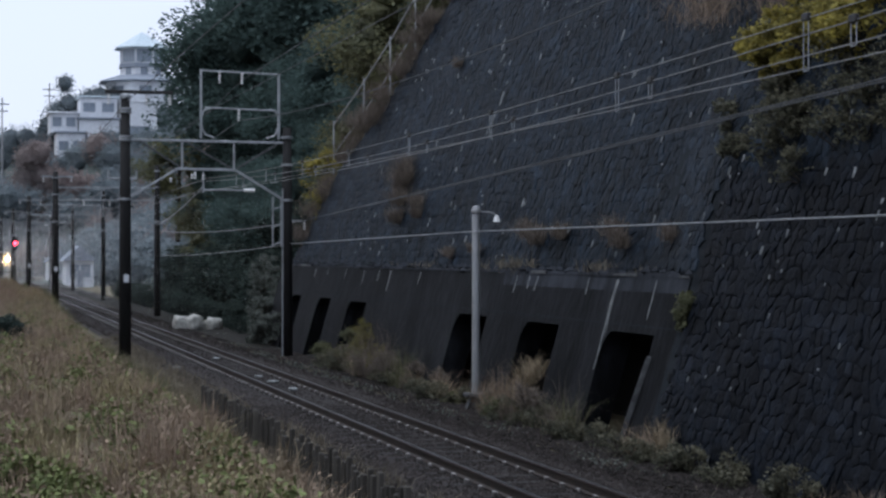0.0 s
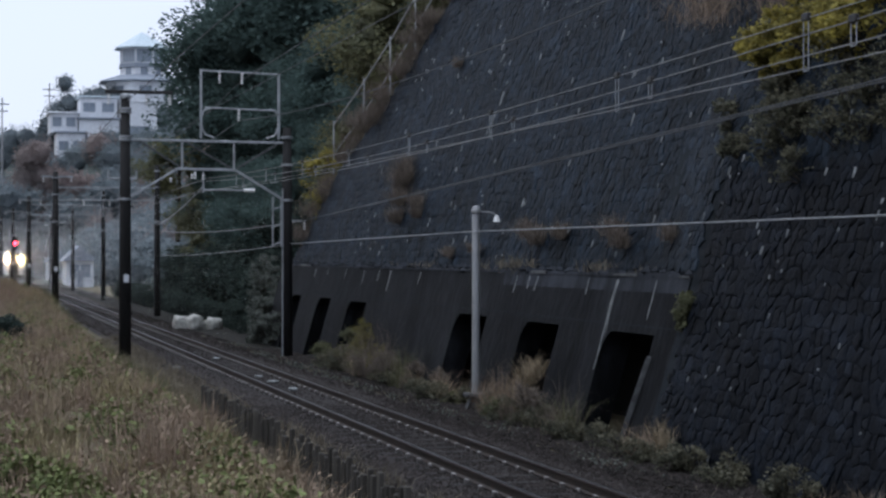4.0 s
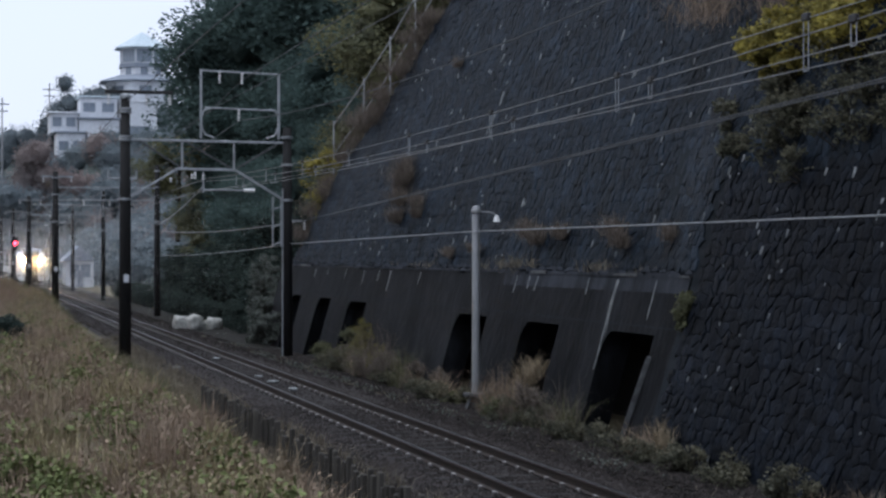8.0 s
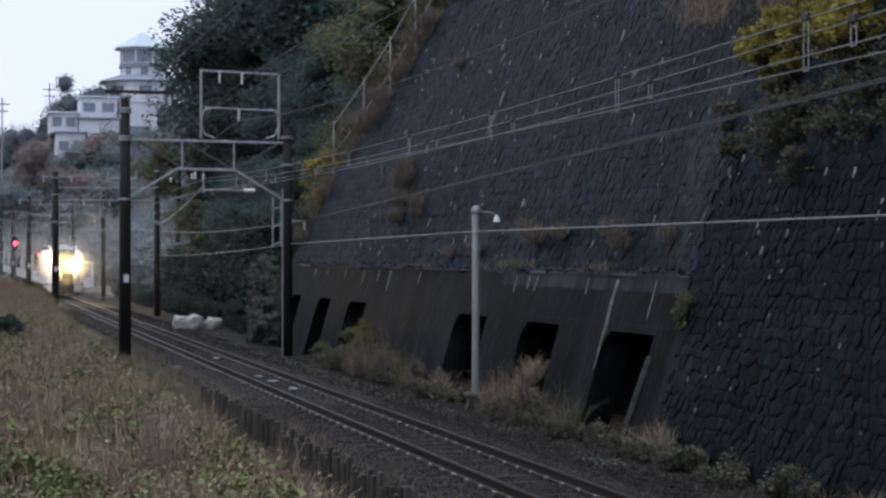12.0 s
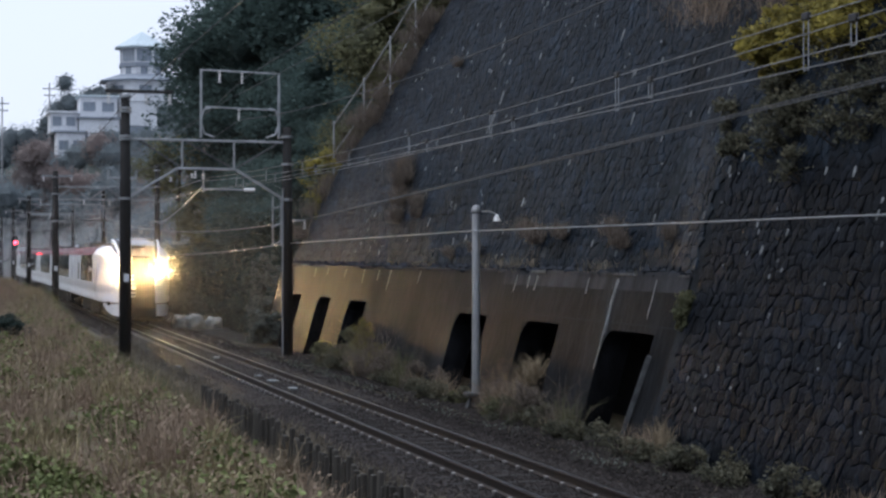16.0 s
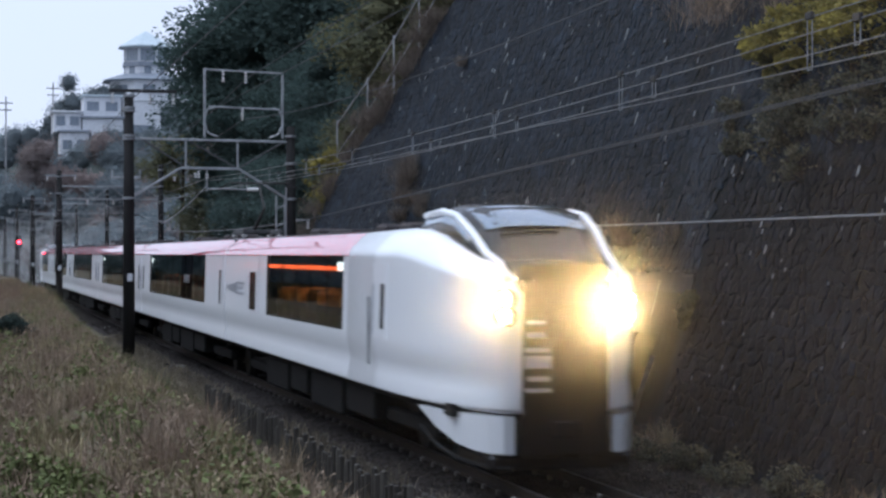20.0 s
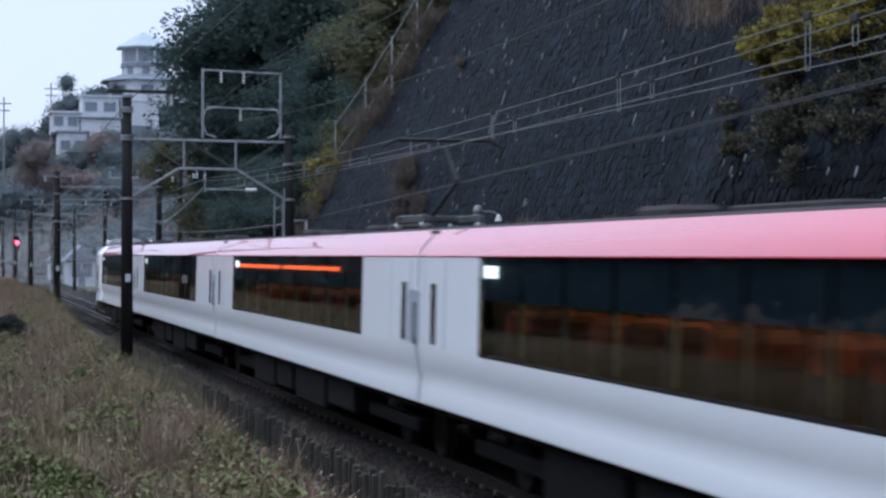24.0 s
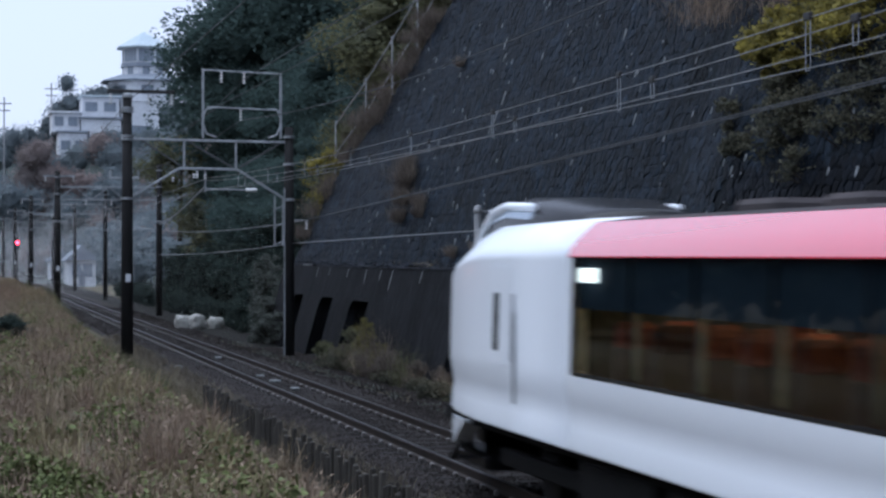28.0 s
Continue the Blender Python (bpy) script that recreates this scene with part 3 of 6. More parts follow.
def stones(x0, x1, z0, z1, yfun, inside, dx=0.28, dz=0.245, gap=0.013, relief=1.0):
    """Rough hexagonal stones in staggered courses: for each its outline and its raised, uneven face."""
    made = []
    corner = {}

    def at(i, j):
        if (i, j) not in corner:
            corner[i, j] = (x0 + i * dx / 2 + rng.uniform(-0.068, 0.068), z0 + j * dz / 3 + rng.uniform(-0.06, 0.06))
        return corner[i, j]

    r = 0
    while z0 + r * dz < z1:
        for c in range(int((x1 - x0) / dx) + 1):
            i, j = 2 * c + (r % 2), 3 * r
            ring = [at(i, j + 3), at(i + 1, j + 4), at(i + 2, j + 3), at(i + 2, j + 1), at(i + 1, j), at(i, j + 1)]
            cx, cz = sum(p[0] for p in ring) / 6, sum(p[1] for p in ring) / 6
            if not inside(cx, cz):
                continue
            hgt = relief * rng.uniform(0.004, 0.038)
            tx, tz = relief * rng.uniform(-0.12, 0.12), relief * rng.uniform(-0.12, 0.12)
            verts = []
            for k, s, h in ((0, 1 - gap / 0.2, 0.0), (1, 1 - gap / 0.2 - 0.03, 0.55), (2, 0.56, 1.0)):
                for px, pz in ring:
                    x, z = cx + (px - cx) * s, cz + (pz - cz) * s
                    out = hgt * h + (tx * (x - cx) + tz * (z - cz) if k else -0.03 * relief)
                    verts.append((x, yfun(x, z) - out, z))
            fs = [(k * 6 + q, k * 6 + (q + 1) % 6, k * 6 + 6 + (q + 1) % 6, k * 6 + 6 + q) for k in (0, 1) for q in range(6)]
            fs.append(tuple(range(12, 18)))
            made.append((cx, (verts, fs)))
        r += 1
    return made


STONES_UP = stones(-67, 2, 2.62, 12.8, lambda x, z: up_y(z, x) + 0.02 * noise.noise(Vector((x * 0.8, z * 0.8, 2))), lambda x, z: z < top_at(x) - 0.1 and (x < END_RIGHT or z > 4.15), dx=0.245, dz=0.215, gap=0.006, relief=0.5)
STONES_RIGHT = stones(END_RIGHT + 0.1, 2, -0.5, 4.2, right_y, lambda x, z: x > END_RIGHT + 0.25, dx=0.225, dz=0.2, gap=0.006, relief=0.7)

# ---- overhead line: poles, portal frames, wires ----
def concrete_pole(x, y, h, r=0.17, base=-0.7):
    p = thing("line_pole", "dark concrete overhead line pole with steel bands", "line pole", pose(x, y, 0), group="line poles beside the track")
    part("shaft", lathe([(r * 1.12, base), (r, h * 0.6), (r * 0.82, h)], 14), M_POLE, p, smooth=True)
    for z in (h - 0.35, h - 1.2, 4.6):
        if z < h - 0.1:
            part("band", lathe([(r + 0.005, z), (r + 0.025, z + 0.005), (r + 0.025, z + 0.07), (r + 0.005, z + 0.075)], 14), M_STEEL, p)
    return p


def insulator(parent, at, n=3, r=0.06, step=0.09, name="insulator"):
    prof = []
    for k in range(n):
        z = -k * step
        prof += [(0.02, z), (r, z - 0.02), (r * 0.9, z - 0.035), (0.02, z - 0.05)]
    return part(name, lathe(prof, 10, at), M_INSUL, parent, "white porcelain insulator")


PX = -57.5
pole = concrete_pole(PX, -2.33, 7.7, 0.17)
part("cap", lathe([(0.14, 7.7), (0.17, 7.72), (0.17, 7.8), (0.1, 7.86)], 12), M_STEEL, pole)
arm = part("cross_arm", box(-0.06, 0.06, -0.6, 1.45, 7.86, 7.96, 0.01), M_DARKSTEEL, pole)
for y in (-0.5, 0.65, 1.35):
    insulator(arm, (0, y, 7.84), 4, 0.07)
part("bracket", box(-0.05, 0.05, -0.5, 0.35, 5.22, 5.3, 0.01), M_STEEL, pole)
for y in (-0.5, 0.33):
    part("bracket_pin", tube((0, y, 5.22), (0, y, 5.5), 0.035), M_STEEL, pole)
part("number_plate_blank", box(-0.03, 0.19, -0.06, 0.1, 2.1, 2.34, 0.01), M_WALLWHITE, pole, "small white plate")
for z in (7.25, 6.4):
    part("bolt_ring", lathe([(0.17, z), (0.2, z + 0.02), (0.2, z + 0.06), (0.17, z + 0.08)], 12), M_STEEL, pole)
pole_r = concrete_pole(PX, 2.66, 6.9, 0.16)
part("conduit", tube((0.12, -0.16, -0.5), (0.12, -0.16, 5.0), 0.025), M_STEEL, pole_r, "pale cable conduit")
for k in range(2):
    part("ladder_rail", tube((0.02, -0.45 + 0.26 * k, 3.2), (0.02, -0.45 + 0.26 * k, 4.75), 0.03), M_STEEL, pole_r)
for z in (3.3, 3.85, 4.4):
    part("ladder_rung", beam((0.02, -0.5, z - 0.08), (0.02, -0.12, z + 0.08), 0.04), M_STEEL, pole_r)
insulator(pole_r, (0, 0.55, 3.95), 3)
part("side_bracket", beam((0, 0.1, 4.0), (0, 0.6, 4.0), 0.05), M_STEEL, pole_r)

portal = thing("portal_frame", "grey galvanised lattice portal frame over the track", "portal frame", pose(PX, 0, 0), group="portal frames over the track")
for name, p0, p1, w in (("top_chord", (0, -2.2, 6.46), (0, 2.55, 6.42), 0.075), ("bottom_chord", (0, -0.75, 5.58), (0, 1.05, 5.56), 0.08),
                        ("knee_brace", (0, -0.75, 5.58), (0, -2.3, 4.62), 0.075), ("knee_brace", (0, 1.05, 5.56), (0, 2.62, 4.6), 0.075),
                        ("web_post", (0, -0.6, 5.6), (0, -0.6, 6.42), 0.065), ("web_post", (0, 1.0, 5.6), (0, 1.0, 6.42), 0.065),
                        ("web_brace", (0, -1.9, 6.42), (0, -0.65, 5.62), 0.05), ("web_brace", (0, -0.5, 6.42), (0, 0.9, 5.62), 0.05),
                        ("web_brace", (0, 1.1, 5.62), (0, 2.4, 6.4), 0.05)):
    part(name, beam(p0, p1, w), M_STEEL if "brace" not in name or "knee" in name else M_GREYBOX, portal)
upper = part("upper_frame", join(beam((0, -0.02, 6.52), (0, -0.02, 8.65), 0.075), beam((0, 2.4, 6.52), (0, 2.4, 8.5), 0.075),
                                 beam((0, -0.05, 8.62), (0, 2.43, 8.55), 0.05), beam((0, 0.1, 7.48), (0, 2.3, 7.42), 0.05)), M_STEEL, portal)
for y, s in ((-0.02, 1), (2.4, -1)):
    for pts in (((0.02, 6.9), (0.12, 6.65), (0.4, 6.55)), ((0.02, 7.2), (0.1, 7.4), (0.3, 7.46))):
        part("gusset", cord([(0, y + s * a, b) for a, b in pts], 0.035, 6), M_STEEL, portal)
for y, z in ((0.55, 8.58), (1.25, 8.56), (1.15, 7.42)):
    insulator(portal, (0, y, z), 4, 0.06, 0.1)
pull = part("pull_off_arm", tube((0, 0.05, 4.95), (0, 1.3, 4.93), 0.025), M_STEEL, portal)
part("pull_off_insulator", tube((0, 1.3, 4.93), (0, 1.65, 4.93), 0.06), M_INSUL, portal)
part("hanger_post", tube((0, 0.05, 5.56), (0, 0.05, 4.85), 0.03), M_STEEL, portal)
insulator(portal, (0, -0.2, 5.5), 3, 0.05)
insulator(portal, (0, 0.05, 5.4), 2, 0.06)
insulator(portal, (0.05, -0.95, 5.3), 2, 0.06)
insulator(portal, (0.05, -0.3, 5.42), 2, 0.06)

# farther poles and simple portals along the line
for x, yl, yr, h in ((-97.5, -2.33, 2.85, 7.4), (-132.0, -2.33, 2.75, 7.2), (-167.0, -2.33, 2.8, 7.2), (-205, -2.4, 2.8, 7.2)):
    p = concrete_pole(x, yl, h - 0.2, 0.17)
    part("number_plate_blank", box(0.1, 0.2, -0.06, 0.1, 2.1, 2.34), M_WALLWHITE, p, "small white plate")
    part("cross_arm", box(-0.05, 0.05, -0.7, 0.9, h - 0.5, h - 0.4), M_STEEL, p)
    for y in (-0.6, 0.8):
        insulator(p, (0, y, h - 0.5), 3)
    concrete_pole(x, yr, h + 0.2, 0.15)
    q = thing("portal_frame", "grey galvanised portal frame over the track", "portal frame", pose(x, 0, 0), group="portal frames over the track")
    part("top_chord", beam((0, yl, 6.4), (0, yr, 6.4), 0.08), M_STEEL, q)
    part("bottom_chord", beam((0, yl, 5.75), (0, yr, 5.75), 0.08), M_STEEL, q)
    for k in range(6):
        a, b = yl + (yr - yl) * k / 6, yl + (yr - yl) * (k + 1) / 6
        part("web_brace", beam((0, a, 6.4 if k % 2 else 5.75), (0, b, 5.75 if k % 2 else 6.4), 0.05), M_STEEL, q)
    part("hanger_post", tube((0, 0.1, 5.75), (0, 0.1, 4.9), 0.03), M_STEEL, q)
    insulator(q, (0, 0.4, 5.7), 3, 0.07)
    insulator(q, (0, -0.9, 5.7), 3, 0.07)

# wires
def wire(name, label, pts, r, material, group="wires along the line"):
    return tagged(part(name, cord(pts, r), material), label, "wire", group)


LINE_X = [-205, -167, -132, -97.5, PX, 0, 45]
DROPPERS = {0.1: (-15.6, -20.6, -25.9, -30.9, -35.9, -40.9, -45.9, -50.9), -0.14: (-14.2, -18.9, -24.0, -28.7, -33.1, -38.1, -43.1, -48.1)}
for lat, near, far, dips in ((0.1, (4.66, 5.45), (4.9, 5.28), (0.12, 0.4)), (-0.14, (5.0, 5.35), (4.88, 5.2), (0.36, 0.56))):
    for k, (name, label) in enumerate((("contact_wire", "bare grey contact wire above the rails"), ("messenger_wire", "bare grey carrier wire above the rails"))):
        pts = []
        for a, b in zip(LINE_X, LINE_X[1:]):
            za, zb = (near if a >= 0 else far)[k], (near if b >= 0 else far)[k]
            seg = sagging((a, lat, za), (b, lat, zb), dips[k] if a == PX else 0.1 * k, 16)
            pts += seg if not pts else seg[1:]
        wire(name, label, pts, 0.0065, M_WIRE)
    for x in DROPPERS[lat]:
        s = (x - PX) / (0 - PX)
        z, up = [far[k] + (near[k] - far[k]) * s - 4 * dips[k] * s * (1 - s) for k in (0, 1)]
        d = thing("dropper", "thin steel loop hanging between overhead wires", "dropper", pose(x, lat, 0), group="droppers of the overhead line")
        part("loop", join(tube((-0.05, 0, z - 0.02), (-0.05, 0, up), 0.005, n=5), tube((0.05, 0, z - 0.02), (0.05, 0, up), 0.005, n=5),
                          tube((-0.05, 0, z - 0.02), (0.05, 0, z - 0.02), 0.006, n=5)), M_STEEL, d)
        part("clamp", box(-0.07, 0.07, -0.02, 0.02, up - 0.02, up + 0.05, 0.008), M_DARKSTEEL, d)


def feeder(label, pts, r, material, drop):
    out = []
    for (a, b), s in zip(zip(pts, pts[1:]), drop):
        seg = sagging(a, b, s, 20)
        out += seg if not out else seg[1:]
    wire("feeder_cable", label, out, r, material)


feeder("dark high feeder wire from pole top to pole top", [(-132, -2.3, 7.3), (PX, -2.3, 7.6), (0, -2.3, 7.55)], 0.012, M_CABLE, (0.5, 0.02))
feeder("dark high feeder wire from frame to frame", [(-97.5, 1.0, 8.0), (PX, 1.25, 8.35), (0, 1.2, 8.6)], 0.012, M_CABLE, (0.6, 0.02))
feeder("dark high feeder wire from frame to frame", [(-97.5, 1.0, 7.3), (PX, 1.15, 7.1), (0, 1.2, 7.3)], 0.012, M_CABLE, (0.5, 0.85))
feeder("dark high feeder wire from pole to frame", [(-97.5, 0.2, 7.9), (PX, 0.7, 7.65), (0, 1.2, 7.75)], 0.01, M_CABLE, (0.3, 0.05))
feeder("grey cable on the wall side", [(-132, 3.0, 5.45), (PX, 3.1, 4.0)], 0.015, M_POST, (0.62,))
feeder("grey cable on the wall side", [(PX, 3.1, 4.0), (2, 3.1, 5.58)], 0.012, M_CABLE, (0.04,))
feeder("grey cable on the wall side", [(PX, 3.1, 4.0), (2, 3.2, 5.63)], 0.012, M_CABLE, (0.02,))
feeder("pale grey cable slung from post to post", [(-167, 2.9, 3.4), (-132, 2.9, 3.45), (PX, 2.75, 3.28), (-37, 2.95, 3.42), (4, 2.95, 3.4)], 0.012, M_STEEL, (0.15, 0.44, 0.0, 0.02))
feeder("pale stay wire down to the pole", [(PX, 0.0, 5.0), (-97.5, 2.85, 4.5)], 0.022, M_STEEL, (0.15,))

# the slim post with a lamp in front of the wall
post = thing("lamp_post", "slim grey steel post with a small hooded lamp", "lamp post", pose(-37, 3.0, 0))
part("shaft", lathe([(0.085, -0.2), (0.08, 0.2), (0.075, 3.9), (0.06, 3.94), (0.0, 3.96)], 14), M_POST, post, smooth=True)
part("base_plate", join(box(-0.22, 0.22, -0.22, 0.22, -0.0, 0.1, 0.02), beam((0.05, -0.1, 0.05), (0.25, -0.35, -0.45), 0.07)), M_CONC_PALE, post, "concrete footing with a stay")
part("collar", lathe([(0.08, 3.78), (0.1, 3.8), (0.1, 3.86), (0.08, 3.88)], 12), M_POST, post)
part("arm", cord([(0, 0.05, 3.82), (0.03, 0.25, 3.82), (0.05, 0.36, 3.8), (0.06, 0.42, 3.74)], 0.018), M_POST, post)
part("lamp_hood", lathe([(0.02, 0.0), (0.05, -0.04), (0.075, -0.14), (0.06, -0.14)], 12, (0.06, 0.43, 3.76)), M_INSUL, post, "white lamp hood")

# the red signal on the far pole
signal = thing("railway_signal", "railway signal showing red, on a slim mast", "signal", pose(-165.2, -2.2, 0))
part("mast", tube((0, 0, -0.4), (0, 0, 4.6), 0.07), M_DARKSTEEL, signal)
part("head", box(-0.1, 0.1, -0.22, 0.22, 3.4, 4.5, 0.05), M_BLACK, signal)
part("hood", lathe([(0.17, 0.0), (0.175, 0.14), (0.165, 0.14), (0.16, 0.0)], 12), M_BLACK, signal).matrix_local = pose(0.1, 0, 3.95, 0, 90, 0)
part("red_lens", lathe([(0.0, 0.0), (0.15, 0.0), (0.13, 0.04), (0.0, 0.06)], 14), M_SIGNALRED, signal, "glowing red lens").matrix_local = pose(0.11, 0, 3.95, 0, 90, 0)
part("lower_lens", lathe([(0.0, 0.0), (0.1, 0.0), (0.08, 0.03), (0.0, 0.04)], 12), M_FARGLASS, signal).matrix_local = pose(0.11, 0, 3.6, 0, 90, 0)

# ---- the train: six cars, white with red roofs ----
LOWER = [(1.30, 0.93), (1.46, 0.97), (1.462, 1.0), (1.435, 1.2), (1.415, 1.31), (1.44, 1.44), (1.475, 1.6), (1.475, 1.73)]
ROOF = [(1.445, 2.91), (1.42, 2.985), (1.345, 3.08), (1.25, 3.175), (1.14, 3.262), (0.6, 3.325), (0.0, 3.35)]
SIDE = [(1.4737, 1.78), (1.46, 2.32), (1.4463, 2.86)]
BODY_L = 20.0
GLOSS_SCREEN = mat("dark_curved_screen", (0.36, 0.42, 0.48), (0.33, 0.39, 0.45), 1, 0.1, 0.75, spec=1.0, vary=0.03)


def band_y(z):
    return 1.475 - 0.03 * (z - 1.73) / 1.18


def band_slab(x0, x1, side, z0=1.73, z1=2.91, t=0.05, proud=0.0):
    """A slab of the car's side between two heights, following its slight inward lean."""
    v = []
    for x in (x0, x1):
        for z in (z0, z1):
            for d in (proud, proud - t):
                v.append((x, side * (band_y(z) + d), z))
    return v, [(0, 1, 3, 2), (4, 6, 7, 5), (0, 4, 5, 1), (2, 3, 7, 6), (0, 2, 6, 4), (1, 5, 7, 3)]


def strip(profile, xs, side):
    return rings([[(x, side * y, z) for y, z in profile] for x in xs], closed=False)


def whole(profile, w=1.475, top=3.35, x=0.0, low=0.0):
    k = w / 1.475
    pts = []
    for y, z in profile:
        zz = 2.2 + (z - 2.2) * (top - 2.2) / 1.15 if z > 2.2 else z + low
        pts.append((x, y * k, zz))
    return [(a, -b, c) for a, b, c in pts] + [(a, b, c) for a, b, c in reversed(pts[:-1])]


def bogie(parent, x):
    b = part("bogie", join(*[box(x - 1.6, x + 1.6, s * 1.0 - 0.09, s * 1.0 + 0.09, 0.42, 0.62, 0.03) for s in (-1, 1)],
                           box(x - 0.3, x + 0.3, -1.0, 1.0, 0.4, 0.7, 0.05)), M_UNDER, parent)
    for dx in (-1.05, 1.05):
        for s in (-1, 1):
            w = part("wheel", lathe([(0.0, -0.06), (0.40, -0.06), (0.43, -0.05), (0.43, 0.04), (0.46, 0.06), (0.46, 0.075), (0.0, 0.075)], 24), M_DARKSTEEL, b)
            w.matrix_local = pose(x + dx, s * 0.56, 0.43, 90 * s, 0, 0)
    return b


def seats(parent, x0, x1, cloth):
    """Rows of two and two seats: dark backs with orange headrest covers."""
    back = join(box(-0.09, 0.09, -0.22, 0.22, 0.3, 0.95, 0.05), box(-0.02, 0.45, -0.22, 0.22, 0.3, 0.45, 0.05))
    cover = box(-0.105, 0.1, -0.2, 0.2, 0.86, 1.16, 0.06)
    first = None
    x = x0 + 0.6
    while x < x1 - 0.3:
        for y in (-1.1, -0.62, 0.62, 1.1):
            if first is None:
                first = s = part("seat", back, M_SEATDARK, parent, "dark seat with orange headrest")
                head = part("headrest", cover, cloth, s, "coloured headrest cover")
            else:
                s = new("seat", first.data)
                s.parent = parent
                h = new("headrest", head.data)
                h.parent = s
            s.location = (x, y, 1.13)
        x += 0.98


def side_fittings(car, spans, doors, L, lit_end):
    """Windows in their bands, plain panels between them, doors."""
    for side in (-1, 1):
        edges = [0.05]
        for a, b in spans:
            edges += [a, b]
        edges.append(L)
        for a, b in zip(edges[::2], edges[1::2]):
            part("side_panel", band_slab(a, b, side), M_BODY, car)
        for a, b in spans:
            n = max(1, round((b - a) / 1.5))
            for k in range(n):
                x0, x1 = a + (b - a) * k / n + 0.008, a + (b - a) * (k + 1) / n - 0.008
                ob = part("window_pane", ([(x, side * (band_y(z) - 0.012), z) for x, z in ((x0, 1.74), (x1, 1.74), (x1, 2.9), (x0, 2.9))], [(0, 1, 2, 3) if side < 0 else (3, 2, 1, 0)]), M_PANE, car, "tinted window glass")
                ob.visible_shadow = False
                if b - a > 8:
                    part("curtain", band_slab(x1 - 0.12, x1 - 0.01, side, 1.78, 2.4, 0.03, -0.075), M_CURTAIN, car, "gathered ivory curtain")
                part("mullion", band_slab(x1 - 0.01, x1 + 0.026, side, 1.73, 2.91, 0.02, -0.026), M_BLACK, car)
            part("window_blind", band_slab(a, b, side, 2.4, 2.905, 0.01, -0.06), M_NAVY, car, "dark navy panel behind the glass")
            part("window_rim", join(band_slab(a, b, side, 1.73, 1.765, 0.03, 0.003), band_slab(a, a + 0.03, side, 1.73, 2.91, 0.03, 0.003),
                                    band_slab(b - 0.03, b, side, 1.73, 2.91, 0.03, 0.003)), M_BLACK, car)
        for a, b, w0, w1 in doors:
            d = part("door", band_slab(a, b, side, 1.735, 2.86, 0.03, 0.005), M_BODY, car, "white plug door")
            part("door_window", band_slab(w0, w1, side, 1.78, 2.56, 0.02, 0.012), M_BLACK, d, "dark narrow door window")
            for x in (a - 0.02, b):
                part("door_seam", band_slab(x, x + 0.02, side, 1.735, 2.86, 0.03, 0.006), M_LOGO, d)
        x = spans[0][0] + 0.05 if lit_end == 0 else spans[0][1] - 0.65
        part("destination_display", band_slab(x, x + 0.55, side, 2.66, 2.8, 0.01, -0.03), M_SIGN, car, "lit white destination display")
        if spans[0][0] > 5:
            for pts in (((0.3, 2.19), (1.9, 2.06), (2.0, 2.33)), ((2.05, 2.06), (2.95, 2.06), (2.95, 2.12), (2.05, 2.12)), ((2.05, 2.17), (2.8, 2.17), (2.8, 2.23), (2.05, 2.23)), ((2.08, 2.28), (2.95, 2.28), (2.95, 2.34), (2.08, 2.34))):
                n = len(pts)
                v = [(x, side * (band_y(z) + d), z) for d in (0.008, 0.0) for x, z in pts]
                part("side_emblem", (v, [tuple(range(n)), tuple(range(n, 2 * n))[::-1]] + [(q, (q + 1) % n, n + (q + 1) % n, n + q) for q in range(n)]), M_LOGO, car, "plain grey emblem shape")


def interior(car, a, b, cloth):
    part("floor", box(a - 1, b + 1, -1.38, 1.38, 1.05, 1.13), M_INSIDE, car)
    for x in (a - 0.15, b + 0.1):
        part("end_wall", box(x, x + 0.05, -1.24, 1.24, 1.1, 3.15), M_INSIDE, car)
    part("ceiling_lining", box(a - 0.1, b + 0.1, -1.3, 1.3, 3.0, 3.04), M_INSIDE, car)
    for y in (-0.85, 0.5):
        part("ceiling_light", box(a, b, y, y + 0.16, 2.97, 2.995), M_CEIL, car, "warm ceiling light strip")
    seats(car, a, b, cloth)


def underframe(car, L):
    part("underfloor", box(0.1, L - 0.1, -1.25, 1.25, 0.84, 1.0), M_UNDER, car)
    for x0, x1, z0 in ((4.9, 7.4, 0.3), (7.7, 9.4, 0.38), (9.8, 12.6, 0.28), (12.9, 15.0, 0.4)):
        for s in (-1, 1):
            part("equipment_box", box(x0, x1, min(s * 0.7, s * 1.28), max(s * 0.7, s * 1.28), z0, 0.86, 0.04), M_UNDER, car)
    bogie(car, 3.1)
    bogie(car, min(L, 20) - 3.1)


